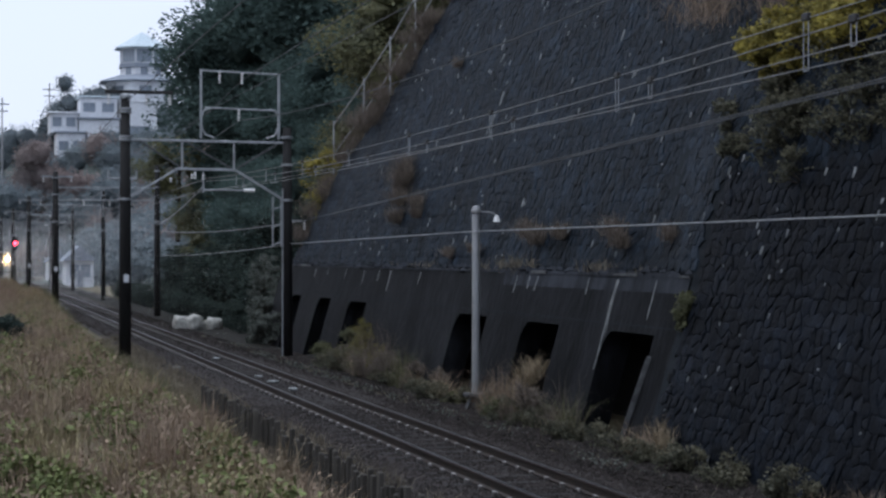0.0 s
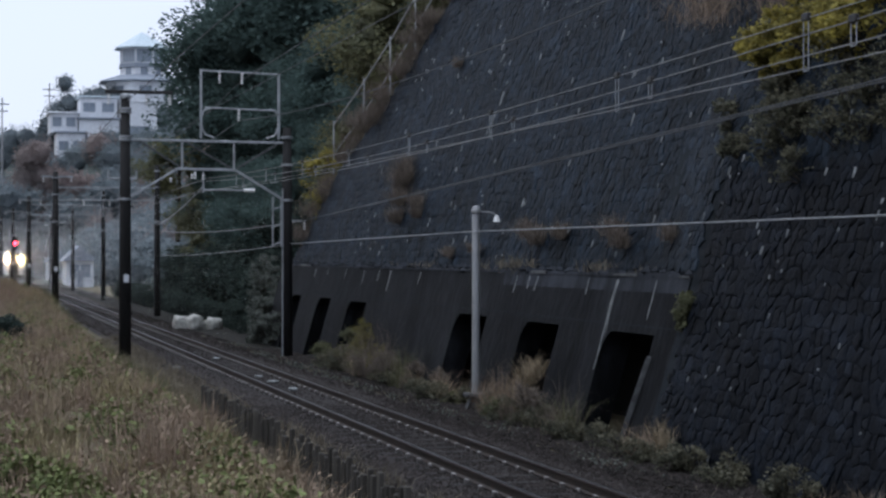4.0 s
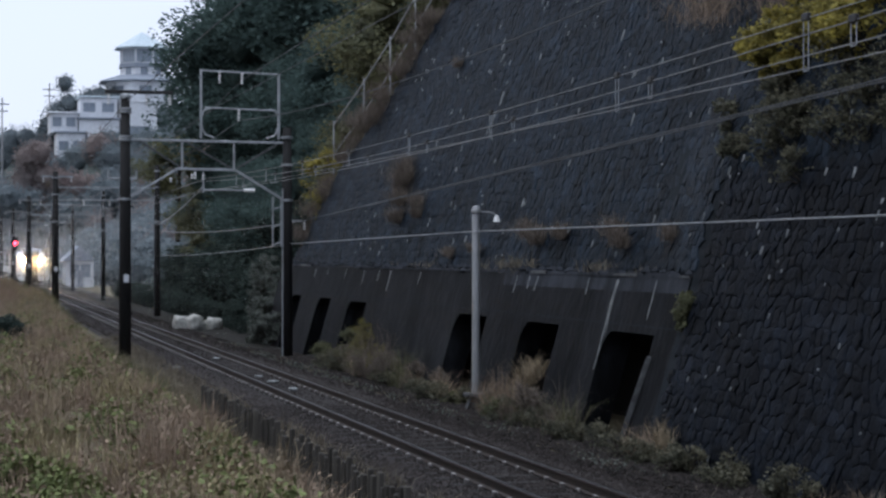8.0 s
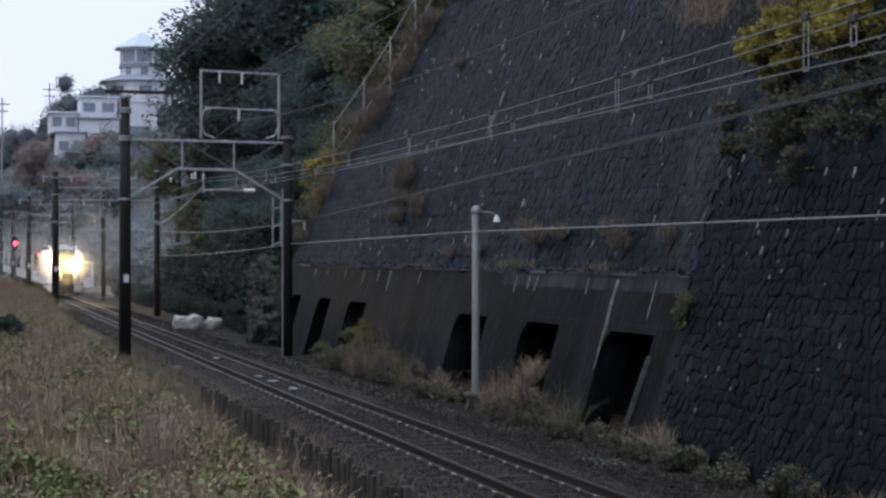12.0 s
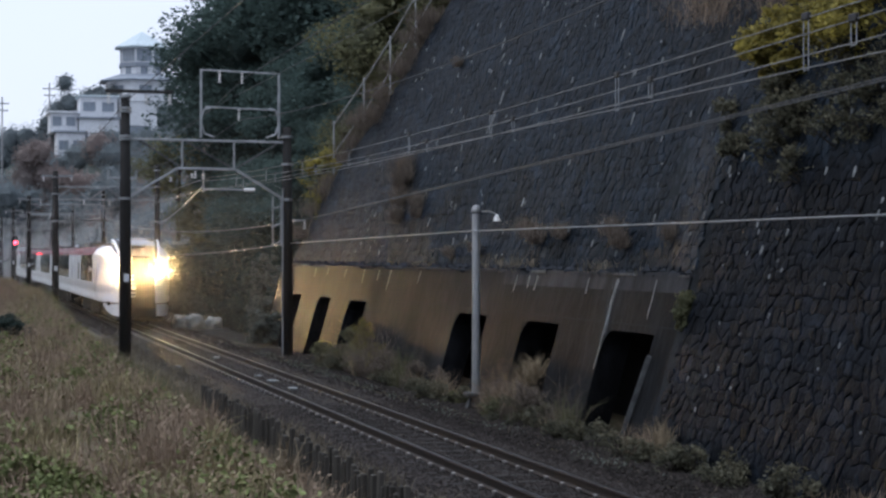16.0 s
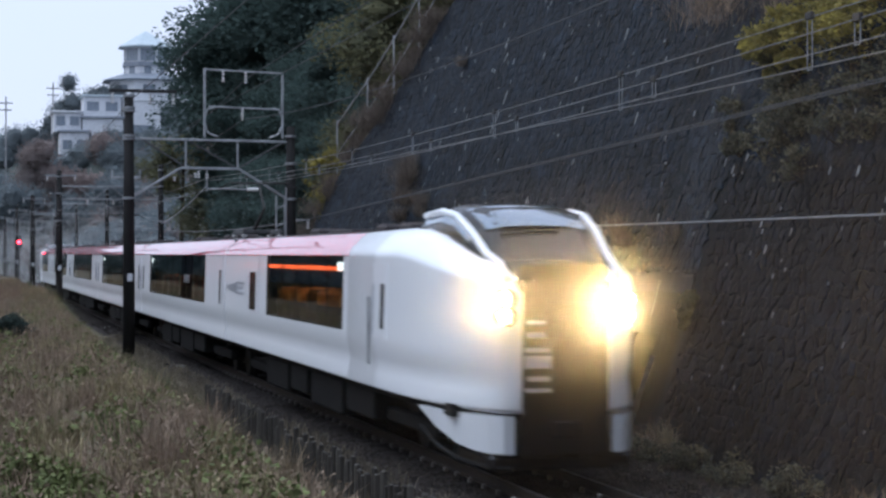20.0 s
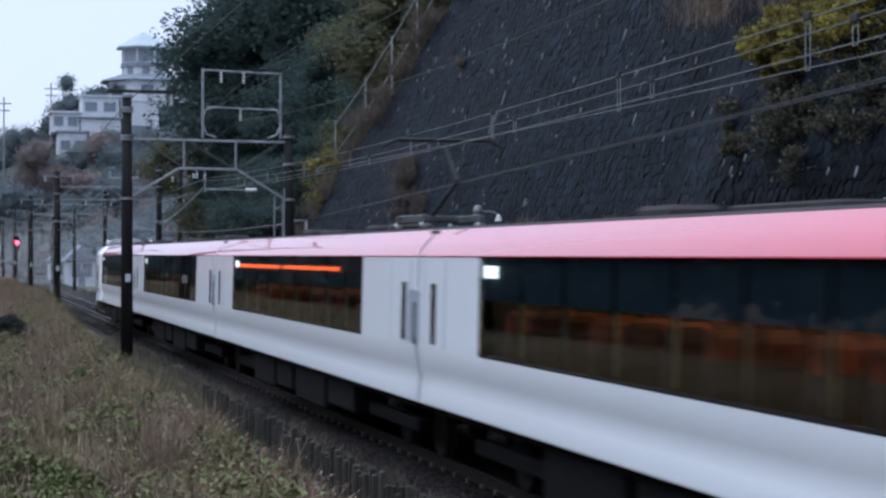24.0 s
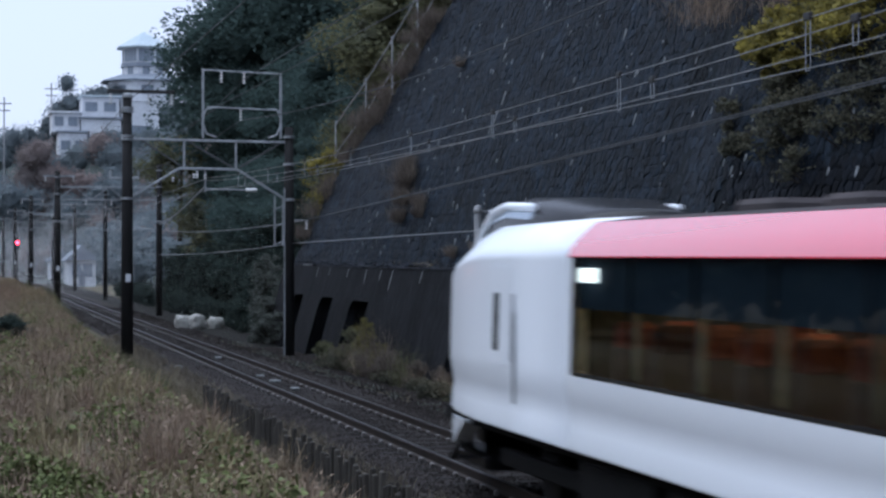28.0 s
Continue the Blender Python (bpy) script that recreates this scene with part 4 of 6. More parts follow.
def roof_units(car, x, panto):
    part("air_conditioner", box(x - 1.1, x + 1.1, -0.5, 0.5, 3.28, 3.385, 0.02), M_ROOFDARK, car, "low dark roof air conditioner")
    for dx, w in ((-3.6, 0.5), (2.6, 0.4), (4.4, 0.45)):
        part("roof_vent", box(x + dx - w, x + dx + w, -0.3, 0.3, 3.28, 3.45, 0.05), M_ROOFDARK, car)
    if panto:
        p = part("pantograph", join(beam((15.0, 0, 3.55), (16.6, 0, 4.05), 0.06), beam((16.6, 0, 4.05), (15.75, 0, 4.72), 0.05),
                                    box(15.65, 15.85, -0.75, 0.75, 4.7, 4.75, 0.02), beam((15.75, -0.75, 4.72), (15.75, -0.98, 4.6), 0.04), beam((15.75, 0.75, 4.72), (15.75, 0.98, 4.6), 0.04)),
                 M_DARKSTEEL, car, "raised single-arm pantograph")
        part("pantograph_base", join(box(14.6, 16.4, -0.5, -0.4, 3.42, 3.55, 0.02), box(14.6, 16.4, 0.4, 0.5, 3.42, 3.55, 0.02), box(14.8, 15.1, -0.5, 0.5, 3.45, 3.56, 0.02)), M_GREYBOX, p)
        for x in (14.65, 16.3):
            for y in (-0.45, 0.45):
                part("roof_insulator", lathe([(0.05, 3.36), (0.07, 3.4), (0.05, 3.44)], 8, (x, y, 0)), M_INSUL, p)


def plain_body(car, xs, red0, red1):
    for side in (-1, 1):
        part("lower_body", strip(LOWER, xs, side), M_BODY, car, "white lower side", smooth=True)
        part("roof_side", strip(ROOF[:5], (red0, red1), side), M_RED, car, "glossy red roof edge", smooth=True)
        part("drip_rail", box(red0, red1, min(side * 1.43, side * 1.452), max(side * 1.43, side * 1.452), 2.905, 2.918), M_RED, car)
        part("roof_crown", strip(ROOF[4:], (red0, red1), side), M_ROOFDARK, car, "dark roof crown", smooth=True)


def middle_car(panto):
    car = thing("train_car", "white passenger car with red roof and long dark windows", "train car", group="cars of the train")
    plain_body(car, (0.05, BODY_L - 0.05), 0.05, BODY_L - 0.05)
    side_fittings(car, [(3.0, 16.5)], [(18.45, 19.6, 19.12, 19.36), (0.4, 1.4, 0.74, 0.98)], BODY_L - 0.05, 0)
    for x in (0.06, BODY_L - 0.09):
        part("end_bulkhead", rings([whole(LOWER + ROOF, x=x), whole(LOWER + ROOF, x=x + 0.03)]), M_BODY, car)
    part("gangway", box(-0.3, 0.05, -1.2, 1.2, 0.95, 3.25), M_UNDER, car, "dark gangway between cars")
    for s in (-1, 1):
        part("gangway_fairing", box(-0.07, 0.06, min(s * 1.36, s * 1.42), max(s * 1.36, s * 1.42), 0.98, 2.95), M_LOGO, car, "grey rubber fairing")
        part("gangway_curtain", band_slab(-0.5, 0.12, s, 1.78, 2.46, 0.02, 0.012), M_GANGWAY, car, "blue-grey gangway cover")
        part("gangway_gap", band_slab(-0.16, -0.08, s, 1.74, 2.3, 0.02, 0.018), M_BLACK, car, "dark gap of the gangway")
    interior(car, 3.0, 16.5, M_SEATRED)
    underframe(car, BODY_L)
    roof_units(car, 9.2, panto)
    return car


NOSE = [(13.9, 1.475, 3.35), (16.0, 1.475, 3.36), (17.2, 1.465, 3.35), (18.0, 1.42, 3.26), (18.8, 1.33, 3.08), (19.4, 1.21, 2.94), (19.85, 1.08, 2.87), (20.12, 0.95, 2.78), (20.28, 0.8, 2.68), (20.34, 0.62, 2.6)]
CANOPY = [(15.0, 0.45, 3.40), (15.8, 0.82, 3.46), (16.8, 0.93, 3.6), (17.8, 0.95, 3.64), (18.45, 0.93, 3.57), (19.05, 0.89, 3.35), (19.6, 0.84, 3.06), (20.0, 0.78, 2.94), (20.25, 0.68, 2.84), (20.36, 0.6, 2.7)]


NOSE_PARTS = "nose_shell canopy windscreen wiper cab_arch side_cab_window lamp_housing nose_skirt plough_rim crew_door front_panel front_skirt coupler_cover front_lettering".split()


def nose_width(x):
    for (a, wa, _), (b, wb, _) in zip(NOSE, NOSE[1:]):
        if a <= x <= b:
            return wa + (wb - wa) * (x - a) / (b - a)
    return NOSE[-1][1]


def end_car(lamp, lamp_label, win, ext, door):
    car = thing("train_end_car", "white end car with rounded black nose and raised cab", "train car", group="cars of the train")
    plain_body(car, (0.05, 13.9 + ext), 0.05, 13.9 + ext)
    side_fittings(car, [win], [door], 13.9 + ext, 1)
    shell = rings([whole(LOWER + SIDE + ROOF, w, top, x) for x, w, top in NOSE])
    part("nose_shell", shell, M_BODY, car, "white rounded nose shell", smooth=True)
    part("canopy", rings([[(x, s * w * k, z) for s, k, z in ((-1, 1.0, 2.6), (-1, 0.99, t - 0.24), (-1, 0.9, t - 0.1), (-1, 0.6, t - 0.015), (1, 0.0, t), (1, 0.6, t - 0.015),
                                                             (1, 0.9, t - 0.1), (1, 0.99, t - 0.24), (1, 1.0, 2.6))] for x, w, t in CANOPY]), M_BLACK, car, "black raised cab canopy", smooth=True)
    part("windscreen", rings([[(x + 0.015, w * k, t + 0.012 - 0.12 * abs(k) ** 3) for k in (-0.78, -0.5, -0.2, 0.2, 0.5, 0.78)] for x, w, t in [(18.3, 0.93, 3.585), (18.65, 0.92, 3.49), (18.95, 0.9, 3.385), (19.15, 0.88, 3.3)]], closed=False), GLOSS_SCREEN, car, "sky-reflecting windscreen", smooth=True)
    part("wiper", beam((19.3, -0.55, 3.24), (19.22, 0.3, 3.29), 0.03), M_BLACK, car)
    for s in (-1, 1):
        part("cab_arch", cord([(x, s * (w * 0.97), t - 0.12) for x, w, t in CANOPY[2:8]] + [(20.3, s * 0.74, 2.62)], 0.05, 8), M_BODY, car, "white arched pillar", smooth=True)
        part("side_cab_window", rings([[(x, s * (w * 1.0 + 0.004), t - 0.26), (x, s * (w * 0.93 + 0.012), t - 0.12)] for x, w, t in CANOPY[2:6]], closed=False), GLOSS_SCREEN, car, "dark cab side window")
        for k, z in enumerate((2.37, 2.15)):
            h = part("lamp_housing", lathe([(0.13, -0.16), (0.13, 0.06), (0.105, 0.06), (0.1, -0.1), (0.0, -0.1)], 16), M_BLACK, car)
            h.matrix_local = pose(20.33, s * 0.77, z, 0, 90, 0)
            # Unseen vanes added before the lens to keep the beam narrow.
            part("beam_baffle", join(*[box(zz - 0.003, zz + 0.003, -0.095, 0.095, -0.055, 0.055) for zz in (-0.05, 0.0, 0.05)], box(-0.095, 0.095, -0.003, 0.003, -0.055, 0.055)), M_BLACK, h)
            g = part("lamp_lens", lathe([(0.0, -0.09), (0.098, -0.09), (0.095, -0.075), (0.0, -0.06)], 16), lamp, h, lamp_label)
        part("nose_skirt", rings([[(x, s * nose_width(x) * 0.985, 0.90), (x, s * nose_width(x) * 0.97, z), (x, s * nose_width(x) * 0.8, z), (x, s * nose_width(x) * 0.8, 0.9)]
                                  for x, z in ((18.2, 0.86), (18.8, 0.66), (19.4, 0.5), (19.85, 0.44), (20.12, 0.42), (20.28, 0.42))]), M_BODY, car, "white skirt below the nose")
        part("plough_rim", cord([(x, s * nose_width(x) * 0.98, z) for x, z in ((18.3, 0.62), (18.9, 0.42), (19.5, 0.3), (20.1, 0.24), (20.32, 0.24))], 0.035, 6), M_UNDER, car)
        d = part("crew_door", band_slab(15.75, 16.65, s, 1.7, 2.8, 0.02, 0.006), M_BODY, car, "white crew door")
        part("door_window", band_slab(16.3, 16.5, s, 1.85, 2.5, 0.02, 0.014), M_BLACK, d, "dark narrow window")
        part("door_window", band_slab(15.72, 15.82, s, 1.75, 2.5, 0.02, 0.014), M_LOGO, d)
        part("grab_rail", tube((15.62, s * 1.5, 1.3), (15.62, s * 1.5, 2.3), 0.02), M_STEEL, d)
    face = [(20.36, 0.44), (20.375, 0.95), (20.385, 1.5), (20.385, 2.1), (20.375, 2.5), (20.345, 2.7), (20.3, 2.8)]
    part("front_panel", rings([[(x + 0.03 * (1 - (y / 0.57) ** 2) - 0.012, y, z) for y in (-0.57, -0.3, 0.0, 0.3, 0.57)] for x, z in face], closed=False), M_BLACK, car, "glossy black front panel", smooth=True)
    part("front_skirt", join(box(20.0, 20.31, -0.57, 0.57, 0.36, 0.9, 0.05), box(18.6, 20.2, -0.95, 0.95, 0.2, 0.42, 0.06)), M_BLACK, car)
    part("coupler_cover", box(20.3, 20.4, -0.2, 0.2, 0.6, 0.86, 0.04), M_BLACK, car)
    part("front_lettering", join(*[box(20.375, 20.405, y0, y1, z0, z1) for y0, y1, z0, z1 in
                                   ((-0.52, -0.28, 2.05, 2.1), (-0.52, -0.28, 1.88, 1.95), (-0.54, -0.22, 1.7, 1.76), (-0.54, -0.2, 1.5, 1.66), (-0.5, -0.22, 1.34, 1.4), (-0.54, -0.2, 1.2, 1.25))]), M_LOGOPALE, car, "pale plain emblem bars")
    for ob in list(car.children):
        if ob.name.split(".")[0] in NOSE_PARTS:
            ob.matrix_basis = pose(ext, 0, 0) @ ob.matrix_basis
    part("end_bulkhead", rings([whole(LOWER + ROOF, x=0.06), whole(LOWER + ROOF, x=0.09)]), M_BODY, car)
    part("gangway", box(-0.3, 0.05, -1.2, 1.2, 0.95, 3.25), M_UNDER, car, "dark gangway between cars")
    interior(car, *win, M_SEAT if lamp is M_HEAD else M_SEATRED)
    underframe(car, 19.6 + ext)
    roof_units(car, 8.5, False)
    return car


def glow_veils(parent):
    """Headlamp bloom built as thin domed veils before the leading car, that widen forwards."""
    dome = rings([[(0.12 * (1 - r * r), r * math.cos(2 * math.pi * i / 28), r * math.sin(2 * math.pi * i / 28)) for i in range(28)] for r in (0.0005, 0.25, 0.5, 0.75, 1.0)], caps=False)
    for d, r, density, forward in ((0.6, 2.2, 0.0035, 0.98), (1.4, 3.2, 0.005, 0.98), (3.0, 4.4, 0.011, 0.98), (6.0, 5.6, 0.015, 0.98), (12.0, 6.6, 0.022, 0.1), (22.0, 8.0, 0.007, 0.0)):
        veil = part("glow_veil", dome, glow_mist("headlamp_glow", density, forward), parent, "added faint veil to carry the headlamp glow", smooth=True)
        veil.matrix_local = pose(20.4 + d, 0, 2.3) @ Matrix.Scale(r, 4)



CARS = [(end_car(M_HEAD, "dazzling lit headlamp", (6.0, 13.55), 0.0, (3.35, 4.95, 3.8, 4.6)), 0.0, 0)]
glow_veils(CARS[0][0])
mid = middle_car(True)
for k in range(1, 5):
    CARS.append((mid if k in (1,) else None, -20.0 * k, 0))
mid2 = middle_car(False)
CARS[2] = (mid2, -40.0, 0)
CARS[3] = (copy_thing(mid, pose(0, 0, 0)), -60.0, 0)
CARS[4] = (copy_thing(mid2, pose(0, 0, 0)), -80.0, 0)
CARS.append((end_car(M_TAIL, "dim tail lamp", (5.4, 14.7), 0.95, (2.2, 3.3, 2.62, 2.82)), -80.0, 180))

# the joint behind the leading car, along the line, at each second
JOINT = [(0, -317.5), (3, -275.5), (5.5, -239.8), (8, -206.0), (11, -164.0), (12.5, -143.5), (14.5, -116.6), (15.5, -103.4), (16.5, -90.8), (17.5, -77.6),
         (18, -70.6), (18.5, -63.6), (19, -56.6), (19.5, -49.7), (20, -42.7), (20.5, -35.3), (21, -28.0), (21.3, -23.6), (22.4, -7.5), (23.5, 8.7), (24.4, 21.75), (25.6, 40.0), (26.8, 58.5), (28, 77.0)]


def motions():
    for car, off, turn in CARS:
        walk(car, [(t, pose(x + off, 0, 0, 0, 0, turn)) for t, x in JOINT])

# ---- hillside behind the wall and the far hills ----
def foot_y(x):
    if x > -67:
        return up_y(max(top_at(x), 2.7)) + 1.4
    return 4.6 + 2.0 * smooth(-67, -110, x) + 14 * smooth(-118, -150, x)


def hill_z(x, y):
    f = foot_y(x)
    base = top_at(x) - 0.1 if x > -67 else -0.35
    d = y - f
    steep = 0.85 - 0.35 * smooth(-110, -160, x)
    z = base + min(d, 18) * steep + max(0, min(d - 18, 60)) * 0.3
    return z + 0.5 * noise.noise(Vector((x * 0.2, y * 0.2, 4)))


hx = steps((-260, -67.5, 60), (-67.1, 8, 60))
v, f = [], []
cols = 16
for x in hx:
    fy = foot_y(x)
    for j in range(cols):
        y = fy + 90 * (j / (cols - 1)) ** 2
        v.append((x, y, hill_z(x, y) if j else hill_z(x, y) - 0.4))
f = [(i * cols + j, (i + 1) * cols + j, (i + 1) * cols + j + 1, i * cols + j + 1) for i in range(len(hx) - 1) for j in range(cols - 1)]
tagged(link_mesh("ground_hillside", v, f, M_SOIL, smooth=True), "steep earth hillside under trees behind the wall", "hillside", kind="structure")


def far_z(x, y):
    a = 25 * smooth(5, 17, y) * smooth(-255, -345, x)
    b = 30 * smooth(-440, -500, x) * (0.8 + 0.2 * smooth(-60, 10, y))
    c = 9 * smooth(6, 30, y) * smooth(-190, -240, x)
    return max(a, b, c) - 0.6 + 1.5 * noise.noise(Vector((x * 0.03, y * 0.03, 1)))


fx, fyy = steps((-900, -560, 8), (-560, -180, 76)), steps((-260, -20, 12), (-20, 60, 50), (60, 260, 10))
v = [(x, y, far_z(x, y)) for x in fx for y in fyy]
n = len(fyy)
f = [(i * n + j, (i + 1) * n + j, (i + 1) * n + j + 1, i * n + j + 1) for i in range(len(fx) - 1) for j in range(n - 1)]
tagged(link_mesh("ground_far_hill", v, f, mat("far_hill_soil", (0.09, 0.1, 0.09), (0.07, 0.085, 0.085), 0.05, 0.95), smooth=True), "wooded far hill with houses", "hill", kind="structure")


# ---- trees ----
def crown_points(n_clumps, per, rx, rz, cz, clump):
    a = rng.normal(size=(n_clumps, 3))
    a /= np.linalg.norm(a, axis=1)[:, None]
    a *= rng.uniform(0.55, 1.0, n_clumps)[:, None]
    c = a * np.array([rx, rx, rz]) + np.array([0, 0, cz])
    p = np.repeat(c, per, 0)
    s = rng.normal(size=p.shape)
    s /= np.linalg.norm(s, axis=1)[:, None]
    s *= clump * rng.uniform(0.35, 1.0, len(p))[:, None] * np.repeat(rng.uniform(0.6, 1.3, n_clumps), per)[:, None]
    s[:, 2] *= 0.6
    return c, p + s


def tree(name, label, category, h, r, material, clumps=40, per=70, leaf=0.3, trunk=0.2, group="", low=0.35):
    """A tapered trunk with limbs to the clumps of a ragged leafy crown."""
    t = thing(name, label, category, group=group)
    cz = h * (low + 1) / 2
    c, p = crown_points(clumps, per, r, h * (1 - low) / 2, cz, r * 0.34)
    limbs = [tube((0, 0, -0.8), (0.1, 0.05, h * 0.45), trunk, trunk * 0.65, 9), tube((0.1, 0.05, h * 0.45), (-0.05, 0.1, h * 0.85), trunk * 0.65, trunk * 0.2, 7)]
    for q in c[:14]:
        z0 = min(h * 0.75, max(h * 0.25, q[2] - r * 0.5))
        limbs.append(tube((0.05, 0.05, z0), tuple(q), trunk * 0.3, trunk * 0.07, 5))
    part("trunk", join(*limbs), M_BARK, t, "dark bark trunk and limbs")
    cores = []
    for q in c:
        if (q[0] / r) ** 2 + (q[1] / r) ** 2 + ((q[2] - cz) / (h * (1 - low) / 2)) ** 2 > 0.56:
            continue
        k = r * 0.34 * rng.uniform(0.4, 0.6)
        rows = [[(q[0] + k * w * rng.uniform(0.8, 1.2) * math.cos(j * 1.047), q[1] + k * w * rng.uniform(0.8, 1.2) * math.sin(j * 1.047), q[2] + k * (h2 + rng.uniform(-0.25, 0.25)) * 0.75) for j in range(6)]
                for w, h2 in ((0.35, -0.9), (0.9, -0.4), (1.0, 0.2), (0.4, 0.9))]
        cores.append(rings(rows))
    part("crown", join(leaves(p, leaf, 0.04, 0.5), *cores), material, t, "ragged leafy crown")
    return t


def plant_at(ob, x, y, z, s=1.0, turn=0.0, first=[]):
    m = pose(x, y, z, 0, 0, turn) @ Matrix.Scale(s, 4)
    if ob.name not in first:
        first.append(ob.name)
        ob.matrix_world = m
        return ob
    c = copy_thing(ob, pose(x, y, z, 0, 0, turn))
    c.matrix_basis = m
    return c


ever_a = tree("evergreen_tree", "tall dark evergreen tree on the hillside", "tree", 11, 4.4, M_EVERGREEN, 84, 330, 0.2, 0.28, "evergreen trees on the hillside", 0.2)
ever_b = tree("evergreen_tree", "tall dark evergreen tree on the hillside", "tree", 9, 3.4, M_EVERGREEN, 66, 300, 0.19, 0.22, "evergreen trees on the hillside", 0.12)
olive = tree("broadleaf_tree", "olive-green broadleaf tree turning yellow", "tree", 6, 2.6, M_OLIVE, 50, 200, 0.14, 0.14, "broadleaf trees by the wall", 0.25)
yellow = tree("yellow_tree", "small tree with yellow autumn leaves", "tree", 4.5, 1.7, M_YELLOW, 30, 90, 0.14, 0.09, "yellowing trees", 0.25)
shrub = tree("evergreen_shrub", "dense dark evergreen shrub at the slope foot", "shrub", 3.4, 1.7, M_SHRUB, 44, 140, 0.17, 0.08, "shrubs at the slope foot", 0.05)

for x, y, s, which in ((-104, 11.5, 1.35, 0), (-98, 14.5, 1.5, 0), (-92, 10.5, 1.1, 1), (-88, 15.5, 1.4, 0), (-83, 11, 1.1, 1), (-80, 17, 1.5, 0), (-77, 12, 1.1, 1),
                       (-108, 17, 1.5, 0), (-74, 16, 1.3, 0), (-112, 10.5, 0.95, 1), (-100, 8.6, 0.8, 1), (-94, 7.9, 0.75, 1), (-87, 7.6, 0.75, 1), (-81, 7.4, 0.7, 1),
                       (-76, 7.4, 0.7, 1), (-72.5, 9.5, 0.8, 1), (-70.5, 12.5, 1.0, 0), (-68, 16, 1.2, 0), (-64, 14.5, 1.0, 1), (-116, 16, 1.2, 0), (-90, 21, 1.5, 0), (-78, 22, 1.5, 0),
                       (-66, 20, 1.3, 0), (-58, 17, 1.1, 1), (-118, 22, 1.3, 0), (-104, 23, 1.5, 0), (-126, 24, 1.0, 1), (-132, 27, 0.9, 0), (-109, 10.8, 1.45, 0), (-113, 12.5, 1.5, 0), (-106, 14, 1.7, 0), (-112, 9.0, 0.9, 1), (-108, 11.4, 1.5, 0)):
    plant_at((ever_a, ever_b)[which], x, y, hill_z(x, y) - 0.3, s, rng.uniform(0, 360))
for x, y, s in ((-69.5, 7.9, 1.05), (-66.2, 9.0, 1.3), (-72.5, 9.0, 0.9), (-62.5, 10.5, 1.2), (-68, 11, 1.5), (-75, 9.5, 1.0), (-112.5, 8.2, 1.1), (-117, 8.8, 1.0), (-110, 7.4, 0.8)):
    plant_at(olive, x, y, hill_z(x, y) - 0.2, s, rng.uniform(0, 360))
for x, y, z, s in ((-66.3, 5.6, 4.1, 0.6), (-65.2, 5.5, 3.6, 0.4)):
    plant_at(yellow, x, y, z, s, rng.uniform(0, 360))
for x, y, s in ((-70, 4.6, 0.8), (-73, 4.8, 0.9), (-77, 4.9, 1.1), (-82, 5.0, 1.1), (-87, 5.2, 1.1), (-92, 5.4, 1.2), (-97, 5.6, 1.3), (-103, 5.8, 1.3), (-109, 6.0, 1.2), (-115, 6.2, 1.3),
                (-120, 6.0, 1.1), (-126, 6.5, 1.1), (-75, 6.2, 1.2), (-80, 6.6, 1.3), (-85, 6.8, 1.4), (-90, 7, 1.4), (-72, 6.3, 1.1), (-132, 6.0, 0.9), (-139, 6.2, 0.9), (-68.8, 4.7, 0.65)):
    y += 1.3
    plant_at(shrub, x, y, -0.35 if y < 7 else hill_z(x, y) - 0.3, s, rng.uniform(0, 360))
plant_at(olive, -118, 6.3, 4.6, 1.05, 50)
for k in range(26):
    plant_at(shrub, -69.5 - 2.6 * k, rng.uniform(4.1, 4.9), -0.45, rng.uniform(0.34, 0.5), rng.uniform(0, 360))
plant_at(shrub, -39.8, -6.42, 0.75, 0.3, 40)

# far woods on the hills: too many to count
def woods(name, label, material, spots, leaf, dense=1.0):
    """Many ragged crowns in one mesh: a lumpy core each, with loose leaves all round it."""
    pts, cores = [], []
    for x, y, z, r in spots:
        k = int((120 + 90 * r) * dense)
        s = rng.normal(size=(k, 3))
        s /= np.linalg.norm(s, axis=1)[:, None]
        s *= (r * rng.uniform(0.55, 1.08, k) * (1 + 0.18 * np.sin(s[:, 0] * 7 + x) * np.sin(s[:, 2] * 8 + y)))[:, None]
        s[:, 2] = s[:, 2] * 0.95 + r * 0.9
        pts.append(s + np.array([x, y, z]))
        rows = []
        for i in range(6):
            a = math.pi * (i + 0.3) / 5.6 - math.pi / 2
            row = []
            for j in range(8):
                q = r * 0.72 * rng.uniform(0.75, 1.12)
                row.append((x + q * math.cos(a) * math.cos(0.785 * j), y + q * math.cos(a) * math.sin(0.785 * j), z + r * 0.9 + q * math.sin(a)))
            rows.append(row)
        cores.append(rings(rows))
    v, f = leaves(np.concatenate(pts), leaf, 0.2, 0.3)
    n = len(v)
    for a, b in cores:
        k = len(v)
        v.extend(a)
        f.extend([tuple(i + k for i in face) for face in b])
    tagged(part(name, (v, f), material), label, "woods", kind="stuff")


